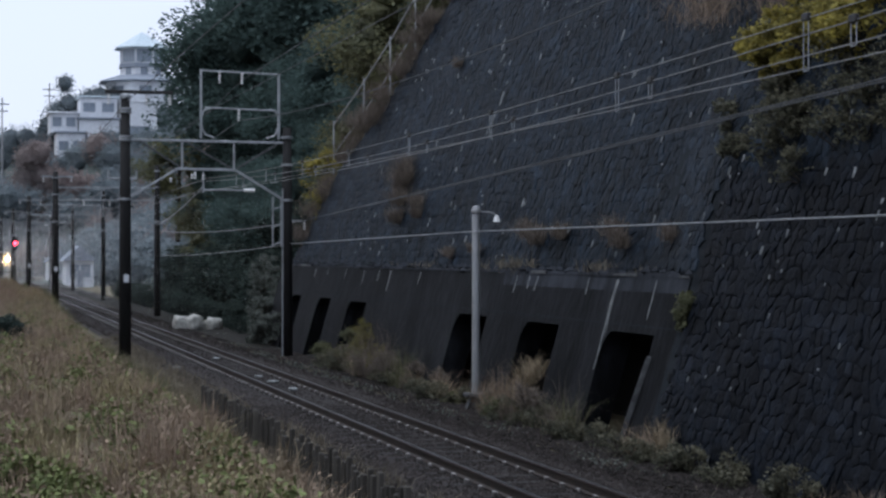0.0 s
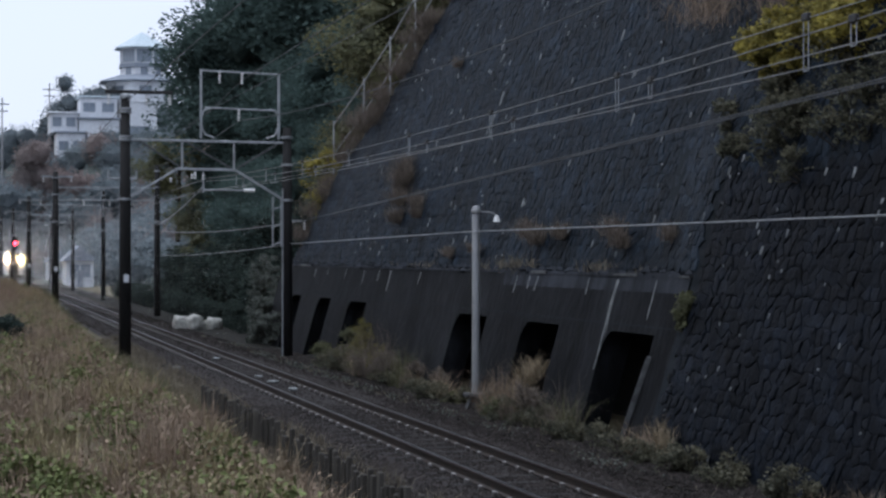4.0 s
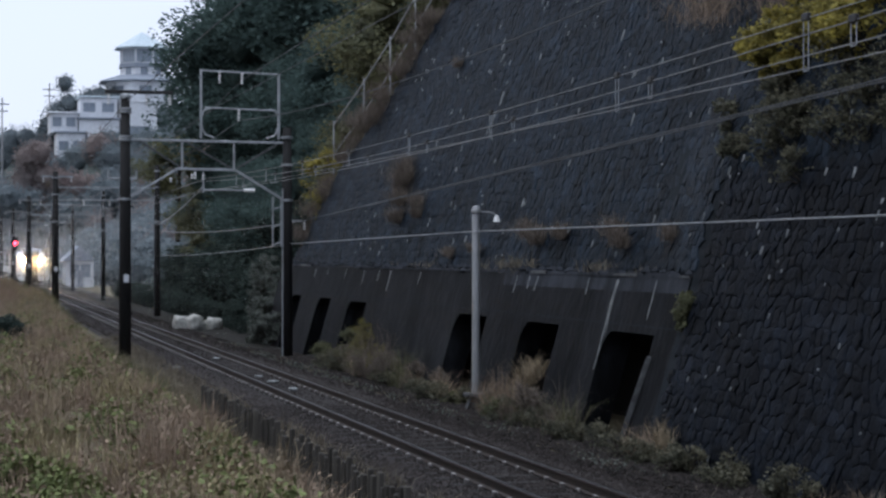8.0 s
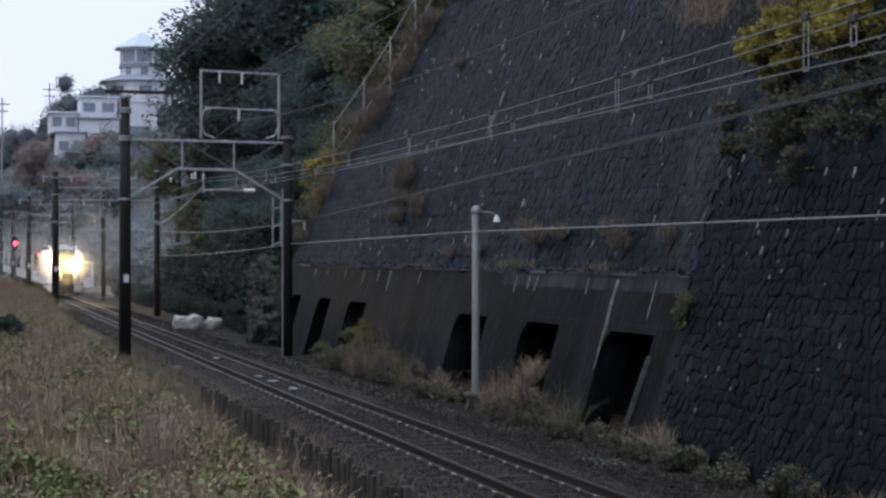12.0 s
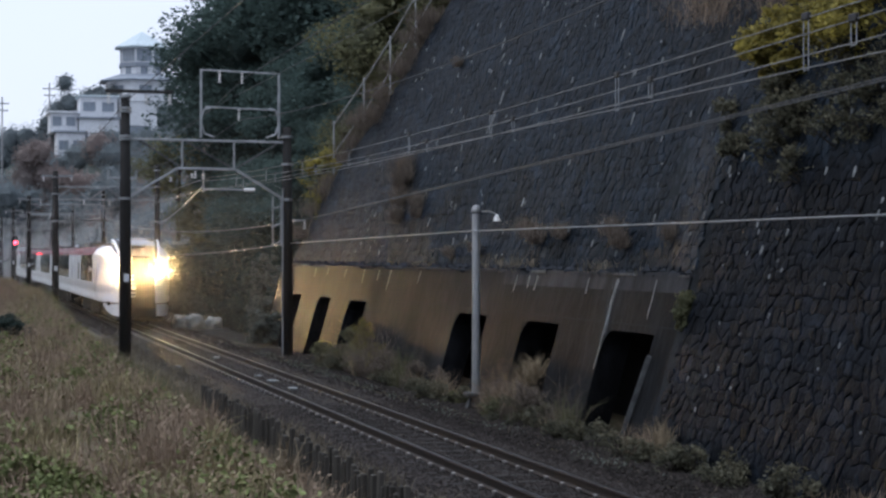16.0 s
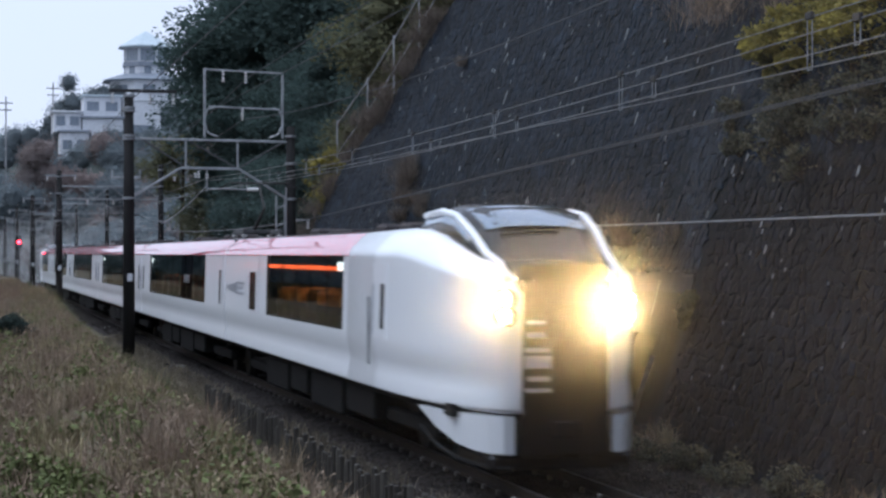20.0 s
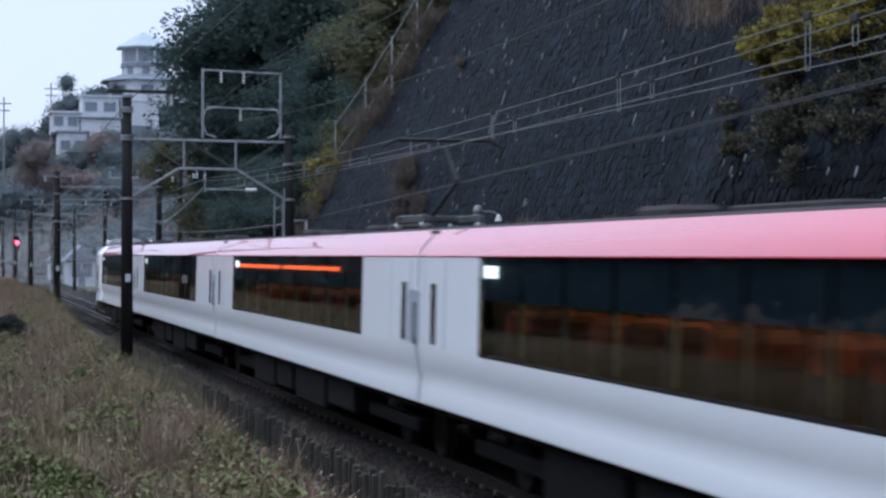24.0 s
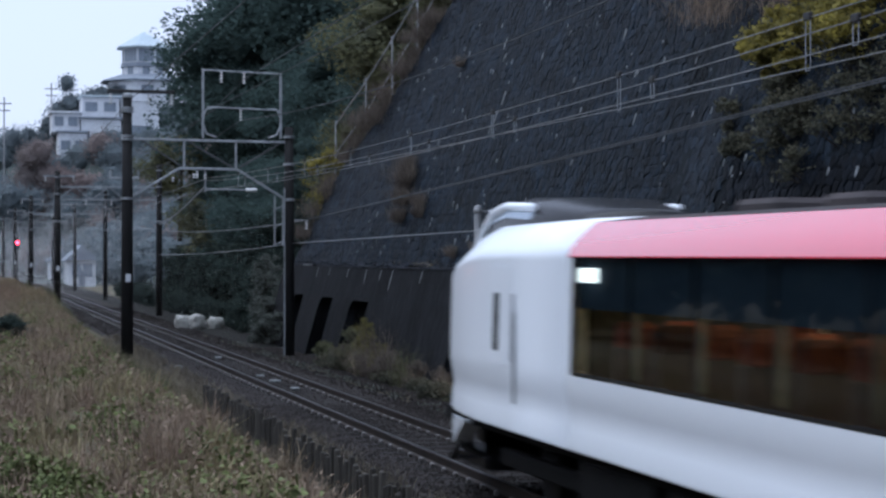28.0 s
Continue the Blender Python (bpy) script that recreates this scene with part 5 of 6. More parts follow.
spots, rust = [], []
for k in range(560):
    x, y = rng.uniform(-400, -200), rng.uniform(6, 46)
    if -372 < x < -325 and 8 < y < 36 and far_z(x, y) > 18:
        continue
    (rust if rng.random() < 0.22 else spots).append((x, y, far_z(x, y) - 0.5, rng.uniform(1.6, 3.4)))
for k in range(420):
    x, y = rng.uniform(-560, -440), rng.uniform(-60, 60)
    spots.append((x, y, far_z(x, y) - 0.5, rng.uniform(2.5, 4.5)))
for x, y, z, r in ((-352, 12.6, 34.6, 1.9), (-352, 13.2, 31, 2.4), (-352, 13.2, 27, 2.6), (-353, 11.0, 29.5, 2.4), (-353, 9.6, 26.5, 2.6), (-352, 8.6, 23.5, 2.8), (-351, 10.8, 24.5, 2.8),
                   (-356, 17.2, 32.2, 2.2), (-356, 19.6, 33, 2.2), (-356, 22, 33, 2.2), (-356, 24.6, 32.6, 2.0), (-352, 2.5, 23.5, 3.0), (-352, 5.5, 24.0, 3.0), (-350, 0.5, 20.5, 3.2), (-353, 7.0, 20, 3.2),
                   (-331, 12, 18.6, 2.4), (-331, 15, 18.0, 2.4), (-331, 18.5, 17.6, 2.4), (-331, 22, 18.2, 2.6), (-332, 26.5, 20, 2.6), (-334, 30, 23, 2.8), (-335, 32, 25, 2.8), (-331, 9, 18, 2.4)):
    spots.append((x, y, z - r * 0.9, r))
for x, y, z, r in ((-300, 4.0, 18.0, 2.6), (-300, 5.8, 19.0, 2.6), (-300, 3.2, 14.5, 2.8), (-300, 6.5, 15.0, 3.0), (-300, 2.8, 11.5, 2.6), (-298, 8.8, 14.5, 2.4), (-298, 11.5, 14.0, 2.4), (-298, 14, 13.5, 2.4), (-300, 5, 11, 3)):
    rust.append((x, y, z - r * 0.9, r))
for k in range(70):
    spots.append((rng.uniform(-330, -290), rng.uniform(-1, 26), rng.uniform(4, 11), rng.uniform(1.8, 3.0)))
for k in range(60):
    x, y = rng.uniform(-352, -344), rng.uniform(28, 38)
    spots.append((x, y, far_z(x, y) - 1 + rng.uniform(0, 2), rng.uniform(2.0, 3.0)))
for k in range(14):
    spots.append((rng.uniform(-362, -354), rng.uniform(15, 20), 26 + rng.uniform(0, 3), rng.uniform(2.0, 3.2)))
woods("far_woods", "grey-green trees on the far hill, paled for haze", M_FARLEAF, spots, 0.45, 1.3)
woods("far_autumn_woods", "russet trees on the far hill, paled for haze", M_FARRUST, rust, 0.42, 1.8)


# ---- buildings ----
def window(parent, w, h, at, turn=0.0, panes=2):
    e = 0.08
    rim = [[(x, y, z) for x, z in ((-w / 2 - a, -a), (w / 2 + a, -a), (w / 2 + a, h + a), (-w / 2 - a, h + a))] for a, y in ((0, 0.02), (0, -0.06), (e, -0.06), (e, 0.02), (0, 0.02))]
    o = part("window", rings(rim, caps=False), M_ROOFGREY, parent)
    for x in np.linspace(-w / 2, w / 2, panes + 1)[1:-1]:
        part("mullion", box(x - 0.05, x + 0.05, -0.06, 0.0, 0, h), M_ROOFGREY, o)
    o.matrix_local = at @ pose(0, 0, 0, 0, 0, turn)
    part("pane", box(-w / 2, w / 2, -0.02, 0.0, 0, h), M_FARGLASS, o, "dark glass")
    return o


def eight(r, z, n=8, ph=0.5):
    return [(r * math.cos(2 * math.pi * (i + ph) / n), r * math.sin(2 * math.pi * (i + ph) / n), z) for i in range(n)]


tower = thing("tower_house", "white octagonal tower house with pale blue pointed roof", "house", pose(-360, 27.6, 36.6))
part("upper_storey", rings([eight(4.3, 0.4), eight(4.3, 5.6)]), M_WALLWHITE, tower)
part("tower_roof", rings([eight(5.4, 5.5), eight(5.5, 5.75), eight(2.4, 7.6), eight(0.1, 8.9)]), M_ROOFBLUE, tower, "pale blue pyramid roof")
part("balcony_band", rings([eight(4.5, 1.9), eight(4.6, 1.95), eight(4.6, 2.7), eight(4.4, 2.75)]), M_ROOFGREY, tower)
for i in range(8):
    a = 2 * math.pi * (i + 1) / 8
    m = pose(4.3 * math.cos(math.pi / 8) * math.cos(a), 4.3 * math.cos(math.pi / 8) * math.sin(a), 0, 0, 0, math.degrees(a) + 90)
    window(tower, 2.7, 2.2, m @ pose(0, 0, 3.0), panes=4)
    window(tower, 1.2, 1.3, m @ pose(0, 0, 0.5), panes=2)
part("skirt_roof", rings([eight(8.6, -1.0), eight(8.7, -0.8), eight(4.8, 0.5)]), M_ROOFGREY, tower, "grey skirt roof")
part("lower_storey", rings([eight(7.3, -14), eight(7.3, -0.95)]), M_WALLWHITE, tower)
for i in (7, 0, 1, 6):
    a = 2 * math.pi * (i + 1) / 8
    m = pose(7.3 * math.cos(math.pi / 8) * math.cos(a), 7.3 * math.cos(math.pi / 8) * math.sin(a), 0, 0, 0, math.degrees(a) + 90)
    window(tower, 2.2, 1.5, m @ pose(0, 0, -3.4), panes=2)


def flat_house(x, y0, y1, z0, z1, depth, label, roof=M_ROOFGREY, wins=3, over=0.4, name="hill_house"):
    h = thing(name, label, "house", pose(x, 0, 0), group="houses on the hill")
    part("wall", box(-depth, 0, y0, y1, z0, z1), M_WALLWHITE, h)
    part("roof", box(-depth - over, over, y0 - over, y1 + over, z1, z1 + 0.35, 0.05), roof, h)
    for k in range(wins):
        y = y0 + (y1 - y0) * (k + 0.5) / wins
        window(h, (y1 - y0) / wins * 0.6, min(1.5, (z1 - z0) * 0.45), pose(0.02, y, z0 + (z1 - z0) * 0.35, 0, 0, 90))
    return h


flat_house(-340, 9.4, 14.2, 24.8, 28.2, 9, "white flat-roofed house jutting from the hillside", M_WALLWHITE, 2)
flat_house(-343, 14.8, 21.5, 27.6, 31.4, 8, "white upper house with a pale blue roof", M_ROOFBLUE, 2)
flat_house(-339, 14.4, 21.5, 20.5, 27.2, 9, "white terraced house with many windows", M_ROOFGREY, 4)
flat_house(-341, 21.9, 28.5, 21.5, 30.6, 9, "pale plain house wall below the tower", M_WALLWHITE, 1, 0.15)
flat_house(-338, 10.4, 15.4, 20.0, 24.6, 7, "white lower storey under the jutting house", M_ROOFGREY, 2)


def gable_house(x, y0, y1, z1, ridge, depth, label):
    h = thing("trackside_house", label, "house", pose(x, 0, 0), group="houses beside the line")
    part("wall", box(-depth, 0, y0, y1, -0.6, z1), M_WALLWHITE, h)
    mid = (y0 + y1) / 2
    v = [(0.3, y0 - 0.4, z1 - 0.1), (0.3, mid, ridge), (0.3, y1 + 0.4, z1 - 0.1), (-depth - 0.3, y0 - 0.4, z1 - 0.1), (-depth - 0.3, mid, ridge), (-depth - 0.3, y1 + 0.4, z1 - 0.1)]
    part("roof", (v, [(0, 1, 2), (5, 4, 3), (0, 3, 4, 1), (1, 4, 5, 2), (0, 2, 5, 3)]), M_ROOFGREY, h, "grey pitched roof")
    for k in range(2):
        window(h, 0.8, 1.2, pose(0.02, y0 + (y1 - y0) * (0.3 + 0.4 * k), 0.7, 0, 0, 90))
    part("door", box(0.0, 0.05, mid - 0.35, mid + 0.35, -0.5, 1.3), M_ROOFGREY, h) if depth > 6 else None
    return h


gable_house(-196, 3.9, 6.7, 2.4, 3.9, 7, "small white house with grey roof by the line")
gable_house(-232, 3.8, 7.4, 2.2, 3.6, 6, "low white house by the line")
for x, y, h in ((-300, -2.5, 20), (-330, 0.8, 30), (-345, 9.5, 34)):
    p = thing("utility_pole", "thin far utility pole with cross-arms", "utility pole", pose(x, y, 0), group="far utility poles")
    part("shaft", tube((0, 0, -1), (0, 0, h), 0.16, 0.12), M_POST, p)
    part("cross_arm", join(box(-0.1, 0.1, -1.2, 1.2, h - 1.2, h - 1.0), box(-0.1, 0.1, -1.0, 1.0, h - 2.4, h - 2.2)), M_POST, p)

# ---- handrail of the steps up the slope ----
hand = thing("handrail", "pale steel handrail climbing beside the wall", "handrail")
rail_pts = [(-66.0, 6.25, 7.0), (-63.2, 6.75, 8.3), (-60.9, 7.15, 9.5), (-58.8, 7.5, 10.7), (-56.4, 7.9, 12.2)]
for k, (x, y, z) in enumerate(rail_pts):
    part("post", tube((x, y - 0.4, z - 1.2), (x, y - 0.4, z + 0.75), 0.032), M_STEEL, hand)
for dz in (0.6, -0.45):
    for a, b in zip(rail_pts, rail_pts[1:]):
        part("rail", tube((a[0], a[1] - 0.4, a[2] + dz), (b[0], b[1] - 0.4, b[2] + dz), 0.032), M_STEEL, hand)

# ---- fence of old timber posts below the bank ----
fence = thing("post_fence", "dark weathered fence of close-set timber posts", "fence")
pk = part("post", box(-0.045, 0.045, -0.03, 0.03, -0.9, 0.6, 0.01), M_TIMBER, fence)
pk.location = (-11.5, -3.02, 0)
for k in range(1, 105):
    q = new("post", pk.data)
    q.parent = fence
    q.location = (-11.5 - 0.215 * k, -3.02 + rng.uniform(-0.012, 0.012), rng.uniform(-0.13, 0.03))
    q.rotation_euler = (rng.uniform(-0.03, 0.03), rng.uniform(-0.025, 0.025), rng.uniform(-0.12, 0.12))



# ---- sacks and litter beside the track ----
def lumpy(rx, ry, rz, seed, n=14):
    rows = []
    for i in range(n + 1):
        a = math.pi * i / n - math.pi / 2
        row = []
        for j in range(20):
            b = 2 * math.pi * j / 20
            p = Vector((math.copysign(abs(math.cos(b)) ** 0.6, math.cos(b)) * abs(math.cos(a)) ** 0.5, math.copysign(abs(math.sin(b)) ** 0.6, math.sin(b)) * abs(math.cos(a)) ** 0.5, math.copysign(abs(math.sin(a)) ** 0.7, math.sin(a))))
            k = 1 + 0.3 * noise.noise(p * 2.6 + Vector((seed, 0, 0)))
            row.append((p.x * rx * k, p.y * ry * k, p.z * rz * k))
        rows.append(row)
    return rings(rows)


for k, (x, y, rx, ry, rz) in enumerate(((-79.3, 1.95, 0.42, 0.36, 0.34), (-79.0, 2.45, 0.45, 0.4, 0.36), (-79.5, 3.35, 0.34, 0.3, 0.3))):
    s = tagged(part("filled_sack", lumpy(rx, ry, rz, k * 3.1), M_BAG, smooth=True), "bulging white woven sack lying by the track", "sack", "sacks by the track")
    s.matrix_world = pose(x, y, rz * 0.9 - 0.32, 0, 0, 20 * k)
for x, y, w in ((-55.3, 0.15, 0.45), (-46.8, 0.05, 0.16), (-44.8, 0.1, 0.28), (-42.2, 0.12, 0.34), (-51.2, -1.5, 0.2)):
    s = tagged(part("cable_cover", box(-w / 2, w / 2, -0.09, 0.09, 0, 0.05, 0.015), M_LIME), "pale plastic cover lying between the rails", "cover", "covers between the rails")
    s.matrix_world = pose(x, y, -0.155, 0, 0, rng.uniform(-30, 30))


# ---- growth on the wall, at its foot, and on the bank ----
def tuft(name, label, spots, height, width, count, material, lean=0.7, spread=0.3, group=""):
    t = None
    for x, y, z, s in spots:
        n = int(count * s)
        r = rng.normal(size=(n, 3)) * np.array([spread, spread * 0.5, 0.06]) * s + np.array([0, 0, 0])
        t = tagged(part(name, blades(r, height * s, width, lean), material), label, "grass tuft", group)
        t.location = (x, y, z)


tuft("dry_tuft", "brown dry grass tuft at the wall foot", [(-35.1, 2.95, -0.2, 0.5), (-34.4, 3.0, -0.1, 0.5), (-35.6, 3.1, -0.2, 0.5), (-27.4, 2.95, -0.3, 0.85), (-27.2, 3.0, -0.2, 0.6), (-40.4, 3.1, -0.1, 0.7),
                                                          (-39.6, 3.1, -0.2, 0.6), (-20.6, 2.9, -0.35, 0.6), (-20.2, 3.0, -0.2, 0.5), (-47.5, 3.1, -0.2, 0.9), (-46.5, 3.0, -0.2, 0.8), (-49.5, 3.1, -0.2, 1.0)],
     0.7, 0.009, 110, M_BROWN, 1.0, 0.24, "dry tufts at the wall foot")
tuft("ledge_tuft", "brown withered grass hanging over the ledge", [(x, up_y(2.6) - 0.22, 2.6, s) for x, s in ((-39.2, 0.9), (-38.2, 1.0), (-37.6, 0.7), (-46, 0.5), (-47.2, 0.5), (-33.5, 0.6), (-32.9, 0.7), (-30.6, 0.5),
                                                                                                         (-41, 0.4), (-50, 0.4))],
     0.36, 0.012, 90, M_CESS, 1.2, 0.4, "withered tufts on the ledge")
tuft("wall_tuft", "russet dry grass hanging from the stone wall", [(x, up_y(z) - 0.12, z, s) for x, z, s in ((-52.4, 4.9, 1.1), (-52.0, 4.4, 1.0), (-52.6, 5.4, 0.9), (-49.8, 4.3, 0.7), (-49.6, 4.0, 0.6), (-51.8, 3.9, 0.8),
                                                                                                        (-50.2, 8.2, 0.5), (-27.0, 2.75, 0.5), (-52.2, 5.1, 0.9), (-38.6, 3.35, 0.75), (-37.9, 3.2, 0.7), (-36.4, 3.3, 0.6), (-33.2, 3.3, 0.7), (-32.6, 3.1, 0.6), (-30.2, 3.2, 0.6), (-42.5, 3.0, 0.5), (-44.8, 2.9, 0.5))],
     0.55, 0.016, 320, M_RUST, 1.4, 0.26, "russet tufts on the wall")
edge = []
for k in range(46):
    s = rng.uniform(0, 1)
    x = -66.3 + 13.5 * s
    z = top_at(x)
    edge.append((x, up_y(z) - rng.uniform(-0.5, 0.25), z - rng.uniform(-0.4, 0.4), rng.uniform(0.7, 1.25)))
tuft("edge_tuft", "russet withered grass along the wall top", edge, 0.5, 0.02, 190, M_RUST, 1.1, 0.45, "withered tufts along the wall top")
tuft("edge_tuft", "grey withered twigs over the wall top", [(rng.uniform(-31.5, -24), up_y(6.9, -26) - 0.05, rng.uniform(6.7, 8.0), rng.uniform(0.7, 1.2)) for k in range(34)], 0.7, 0.008, 80, M_BROWN, 1.3, 0.5, "withered tufts along the wall top")


def bush(name, label, spots, material, leaf, group, per=55):
    for x, y, z, r in spots:
        c, p = crown_points(int(10 + 8 * r), per, r, r * 0.8, 0, r * 0.42)
        b = thing(name, label, "bush", pose(x, y or up_y(z, x) - 0.1, z), group=group)
        part("twig_frame", join(*[tube((0, 0.1, -r * 0.9), tuple(q), 0.018, 0.006, 5) for q in c[:9]]), M_BARK, b)
        part("foliage", leaves(p, leaf, 0.03, 0.3), material, b)


bush("yellow_bush", "yellow-leaved bush growing out of the wall", [(-27.6, 5.15, 6.3, 0.42), (-27.0, 5.1, 6.25, 0.65), (-26.0, 5.1, 6.35, 0.65), (-25.0, 5.1, 6.35, 0.65), (-24.0, 5.1, 6.3, 0.65), (-26.9, 5.0, 5.95, 0.32), (-26.2, 5.0, 5.85, 0.3), (-23.2, 5.1, 6.5, 0.6)],
     M_YELLOW, 0.1, "bushes on the wall", 85)
bush("ivy_bush", "dull grey-green ivy hanging on the wall", [(rng.uniform(-26.6, -21.5), 0, rng.uniform(4.2, 5.7), rng.uniform(0.3, 0.6)) for k in range(15)] + [(-28.4, 0, 5.2, 0.35), (-27.6, 0, 4.7, 0.3)],
     M_IVY, 0.075, "bushes on the wall", 55)
bush("foot_bush", "olive weeds against the wall foot", [(-51, 3.2, 0.1, 0.4), (-49.7, 3.1, 0.2, 0.5), (-48.4, 3.1, 0.15, 0.45), (-35.4, 2.9, -0.15, 0.4), (-34.4, 2.9, -0.1, 0.4), (-50.3, 3.3, 0.7, 0.35), (-27.9, 4.05, 2.2, 0.2), (-54.5, 3.3, 0.0, 0.4), (-38.5, 2.9, -0.2, 0.3)],
     M_OLIVE, 0.055, "weeds at the wall foot", 90)
bush("wall_weed", "tall yellow-green weed against the concrete wall", [(-49.6, 3.35, 1.0, 0.25), (-49.3, 3.3, 0.6, 0.32), (-48.7, 3.25, 0.75, 0.26), (-48.2, 3.2, 0.3, 0.36), (-47.4, 3.2, 0.5, 0.26), (-46.8, 3.1, 0.1, 0.34), (-46.0, 3.1, 0.25, 0.28), (-45.2, 3.05, 0.0, 0.3), (-49.8, 3.2, 0.15, 0.36)],
     M_WEED, 0.04, "tall weeds at the wall foot", 75)
tuft("bay_tuft", "pale brown dry grass in front of an open bay", [(-34.95, 3.5, 0.45, 0.8), (-34.6, 3.55, 0.6, 0.75), (-35.2, 3.4, 0.2, 0.8), (-34.9, 3.3, 0.0, 0.7), (-40.0, 3.05, -0.1, 0.6), (-38.6, 3.0, -0.15, 0.5), (-26.95, 3.15, 0.0, 0.75), (-26.85, 3.1, -0.2, 0.7)],
     0.55, 0.011, 170, M_STRAW, 1.25, 0.16, "dry tufts in the bays")
tuft("bare_stalk", "tall bare brown stalks against the wall", [(-45.9, 3.0, -0.2, 1.0), (-46.6, 3.0, -0.2, 1.1), (-45.0, 3.0, -0.2, 0.8), (-47.6, 3.0, -0.2, 1.0)], 1.3, 0.01, 70, M_RUST, 0.4, 0.32, "bare stalks at the wall foot")
bush("corner_weed", "dark hanging weed at the wall's corner", [(-27.95, 3.95, 2.05, 0.22), (-27.9, 3.9, 1.85, 0.16)], M_OLIVE, 0.06, "weeds on the wall", 60)
tuft("wall_foot_tuft", "straw-coloured dry tuft at the stone wall's foot", [(-19.6, 2.9, -0.3, 1.0), (-19.2, 2.9, -0.3, 0.9), (-18.9, 3.0, -0.25, 0.8)], 0.5, 0.01, 130, M_STRAW, 1.1, 0.2, "dry tufts at the wall foot")
for k in range(34):
    x = rng.choice((-51.5, -50.3, -49.2, -48.0, -46.2, -43.0, -35.2, -34.4, -31.5)) + rng.normal() * 0.5
    s = rng.uniform(0.35, 1.1)
    tuft("foot_weed", ("olive", "brown", "russet")[k % 3] + " thin weeds against the wall foot", [(x, rng.uniform(2.8, 3.2), -0.3, s)],
         0.9, 0.009, int(rng.uniform(120, 200)), (M_OLIVE, M_BROWN, M_RUST)[k % 3], rng.uniform(0.4, 1.0), 0.25, "weeds at the wall foot")
bush("slope_bush", "grey-green weeds on the slope beside the wall", [(rng.uniform(-72, -66.8), rng.uniform(3.7, 4.3), rng.uniform(-0.1, 2.6), rng.uniform(0.45, 0.8)) for k in range(20)] + [(rng.uniform(-67, -63.5), rng.uniform(2.9, 3.4), rng.uniform(-0.1, 1.2), rng.uniform(0.3, 0.5)) for k in range(10)],
     M_BRUSH, 0.1, "weeds beside the wall", 60)

# grass on the bank: uncountable
def bank_points(n, x0, x1, y0, y1, p=2.0):
    u = rng.uniform(0, 1, n) ** p
    x = x1 + (x0 - x1) * u
    y = rng.uniform(y0, y1, n)
    keep = np.array([noise.noise(Vector((a * 0.5, b * 0.9, 6.0))) + 0.35 > rng.uniform(-0.2, 0.45) for a, b in zip(x, y)])
    x, y = x[keep], y[keep]
    return np.array([(a, b, ground_z(a, b) - 0.02) for a, b in zip(x, y)])


def patch(pts, seed, level):
    return np.array([noise.noise(Vector((a * 0.45, b * 0.8, seed))) > level for a, b, _ in pts])


P = bank_points(60000, -118, -9.5, -7.3, -3.1, 1.7)
sel = patch(P, 20.0, -0.02)
tagged(part("bank_grass", blades(P[~sel], 0.30, 0.018, 0.6), M_GRASS), "dry yellowish grass on the bank", "grass", kind="stuff")
tagged(part("bank_brown_grass", blades(P[sel], 0.36, 0.014, 0.5), M_BROWN), "brown withered stalks on the bank", "grass", kind="stuff")
W = bank_points(26000, -70, -9.5, -7.4, -3.4, 1.4)
W = W[patch(W, 31.0, 0.05)]
W[:, 2] += rng.uniform(0.05, 0.32, len(W))
tagged(part("bank_weeds", leaves(W, 0.07, 0.05, flat=0.3), M_GREEN), "low green leafy weeds on the bank", "weeds", kind="stuff")
V = bank_points(16000, -110, -9, -3.5, -2.2, 1.3)
tagged(part("verge_grass", blades(V, 0.22, 0.014, 0.8), M_BROWN), "thin brown grass along the fence", "grass", kind="stuff")
V = bank_points(16000, -32, -11, -3.4, -2.95, 1.0)
tagged(part("rank_fence_grass", blades(V, 0.6, 0.011, 0.45), M_CESS), "rank dull brown grass standing against the fence", "grass", kind="stuff")
V = bank_points(24000, -40, -11, -3.6, -2.85, 1.0)
tagged(part("fence_foot_grass", blades(V, 0.46, 0.012, 0.6), M_BROWN), "withered grass pushing through the fence", "grass", kind="stuff")
V = bank_points(26000, -100, -29, -3.9, -2.7, 1.2)
tagged(part("fence_grass", blades(V, 0.5, 0.016, 0.5), M_OLIVE), "rank dark grass growing over the fence line", "grass", kind="stuff")
G = bank_points(30000, -66, -13, 1.75, 3.3, 1.3)
G[:, 2] += rng.uniform(0.0, 0.14, len(G))
tagged(part("verge_weeds", leaves(G[patch(G, 12.0, -0.15)], 0.055, 0.04, 0.4), M_BRUSH), "low grey-green weeds between track and wall", "weeds", kind="stuff")
V = bank_points(9000, -66, -13, 1.9, 3.3, 1.3)
tagged(part("verge_stalks", blades(V, 0.2, 0.009, 0.9), M_CESS), "thin pale stalks between track and wall", "grass", kind="stuff")
V = bank_points(1500, -75, -12, 2.5, 3.3, 1.3)
tagged(part("foot_grass", blades(V, 0.2, 0.012, 0.9), M_BROWN), "thin withered grass along the wall foot", "grass", kind="stuff")
H = bank_points(24000, -80, -9.5, -7.3, -3.5, 1.5)
H[:, 2] += rng.uniform(0.12, 0.42, len(H))
tagged(part("seed_heads", leaves(H, 0.035, 0.03), M_BROWN), "brown dry seed heads above the bank grass", "seed heads", kind="stuff")
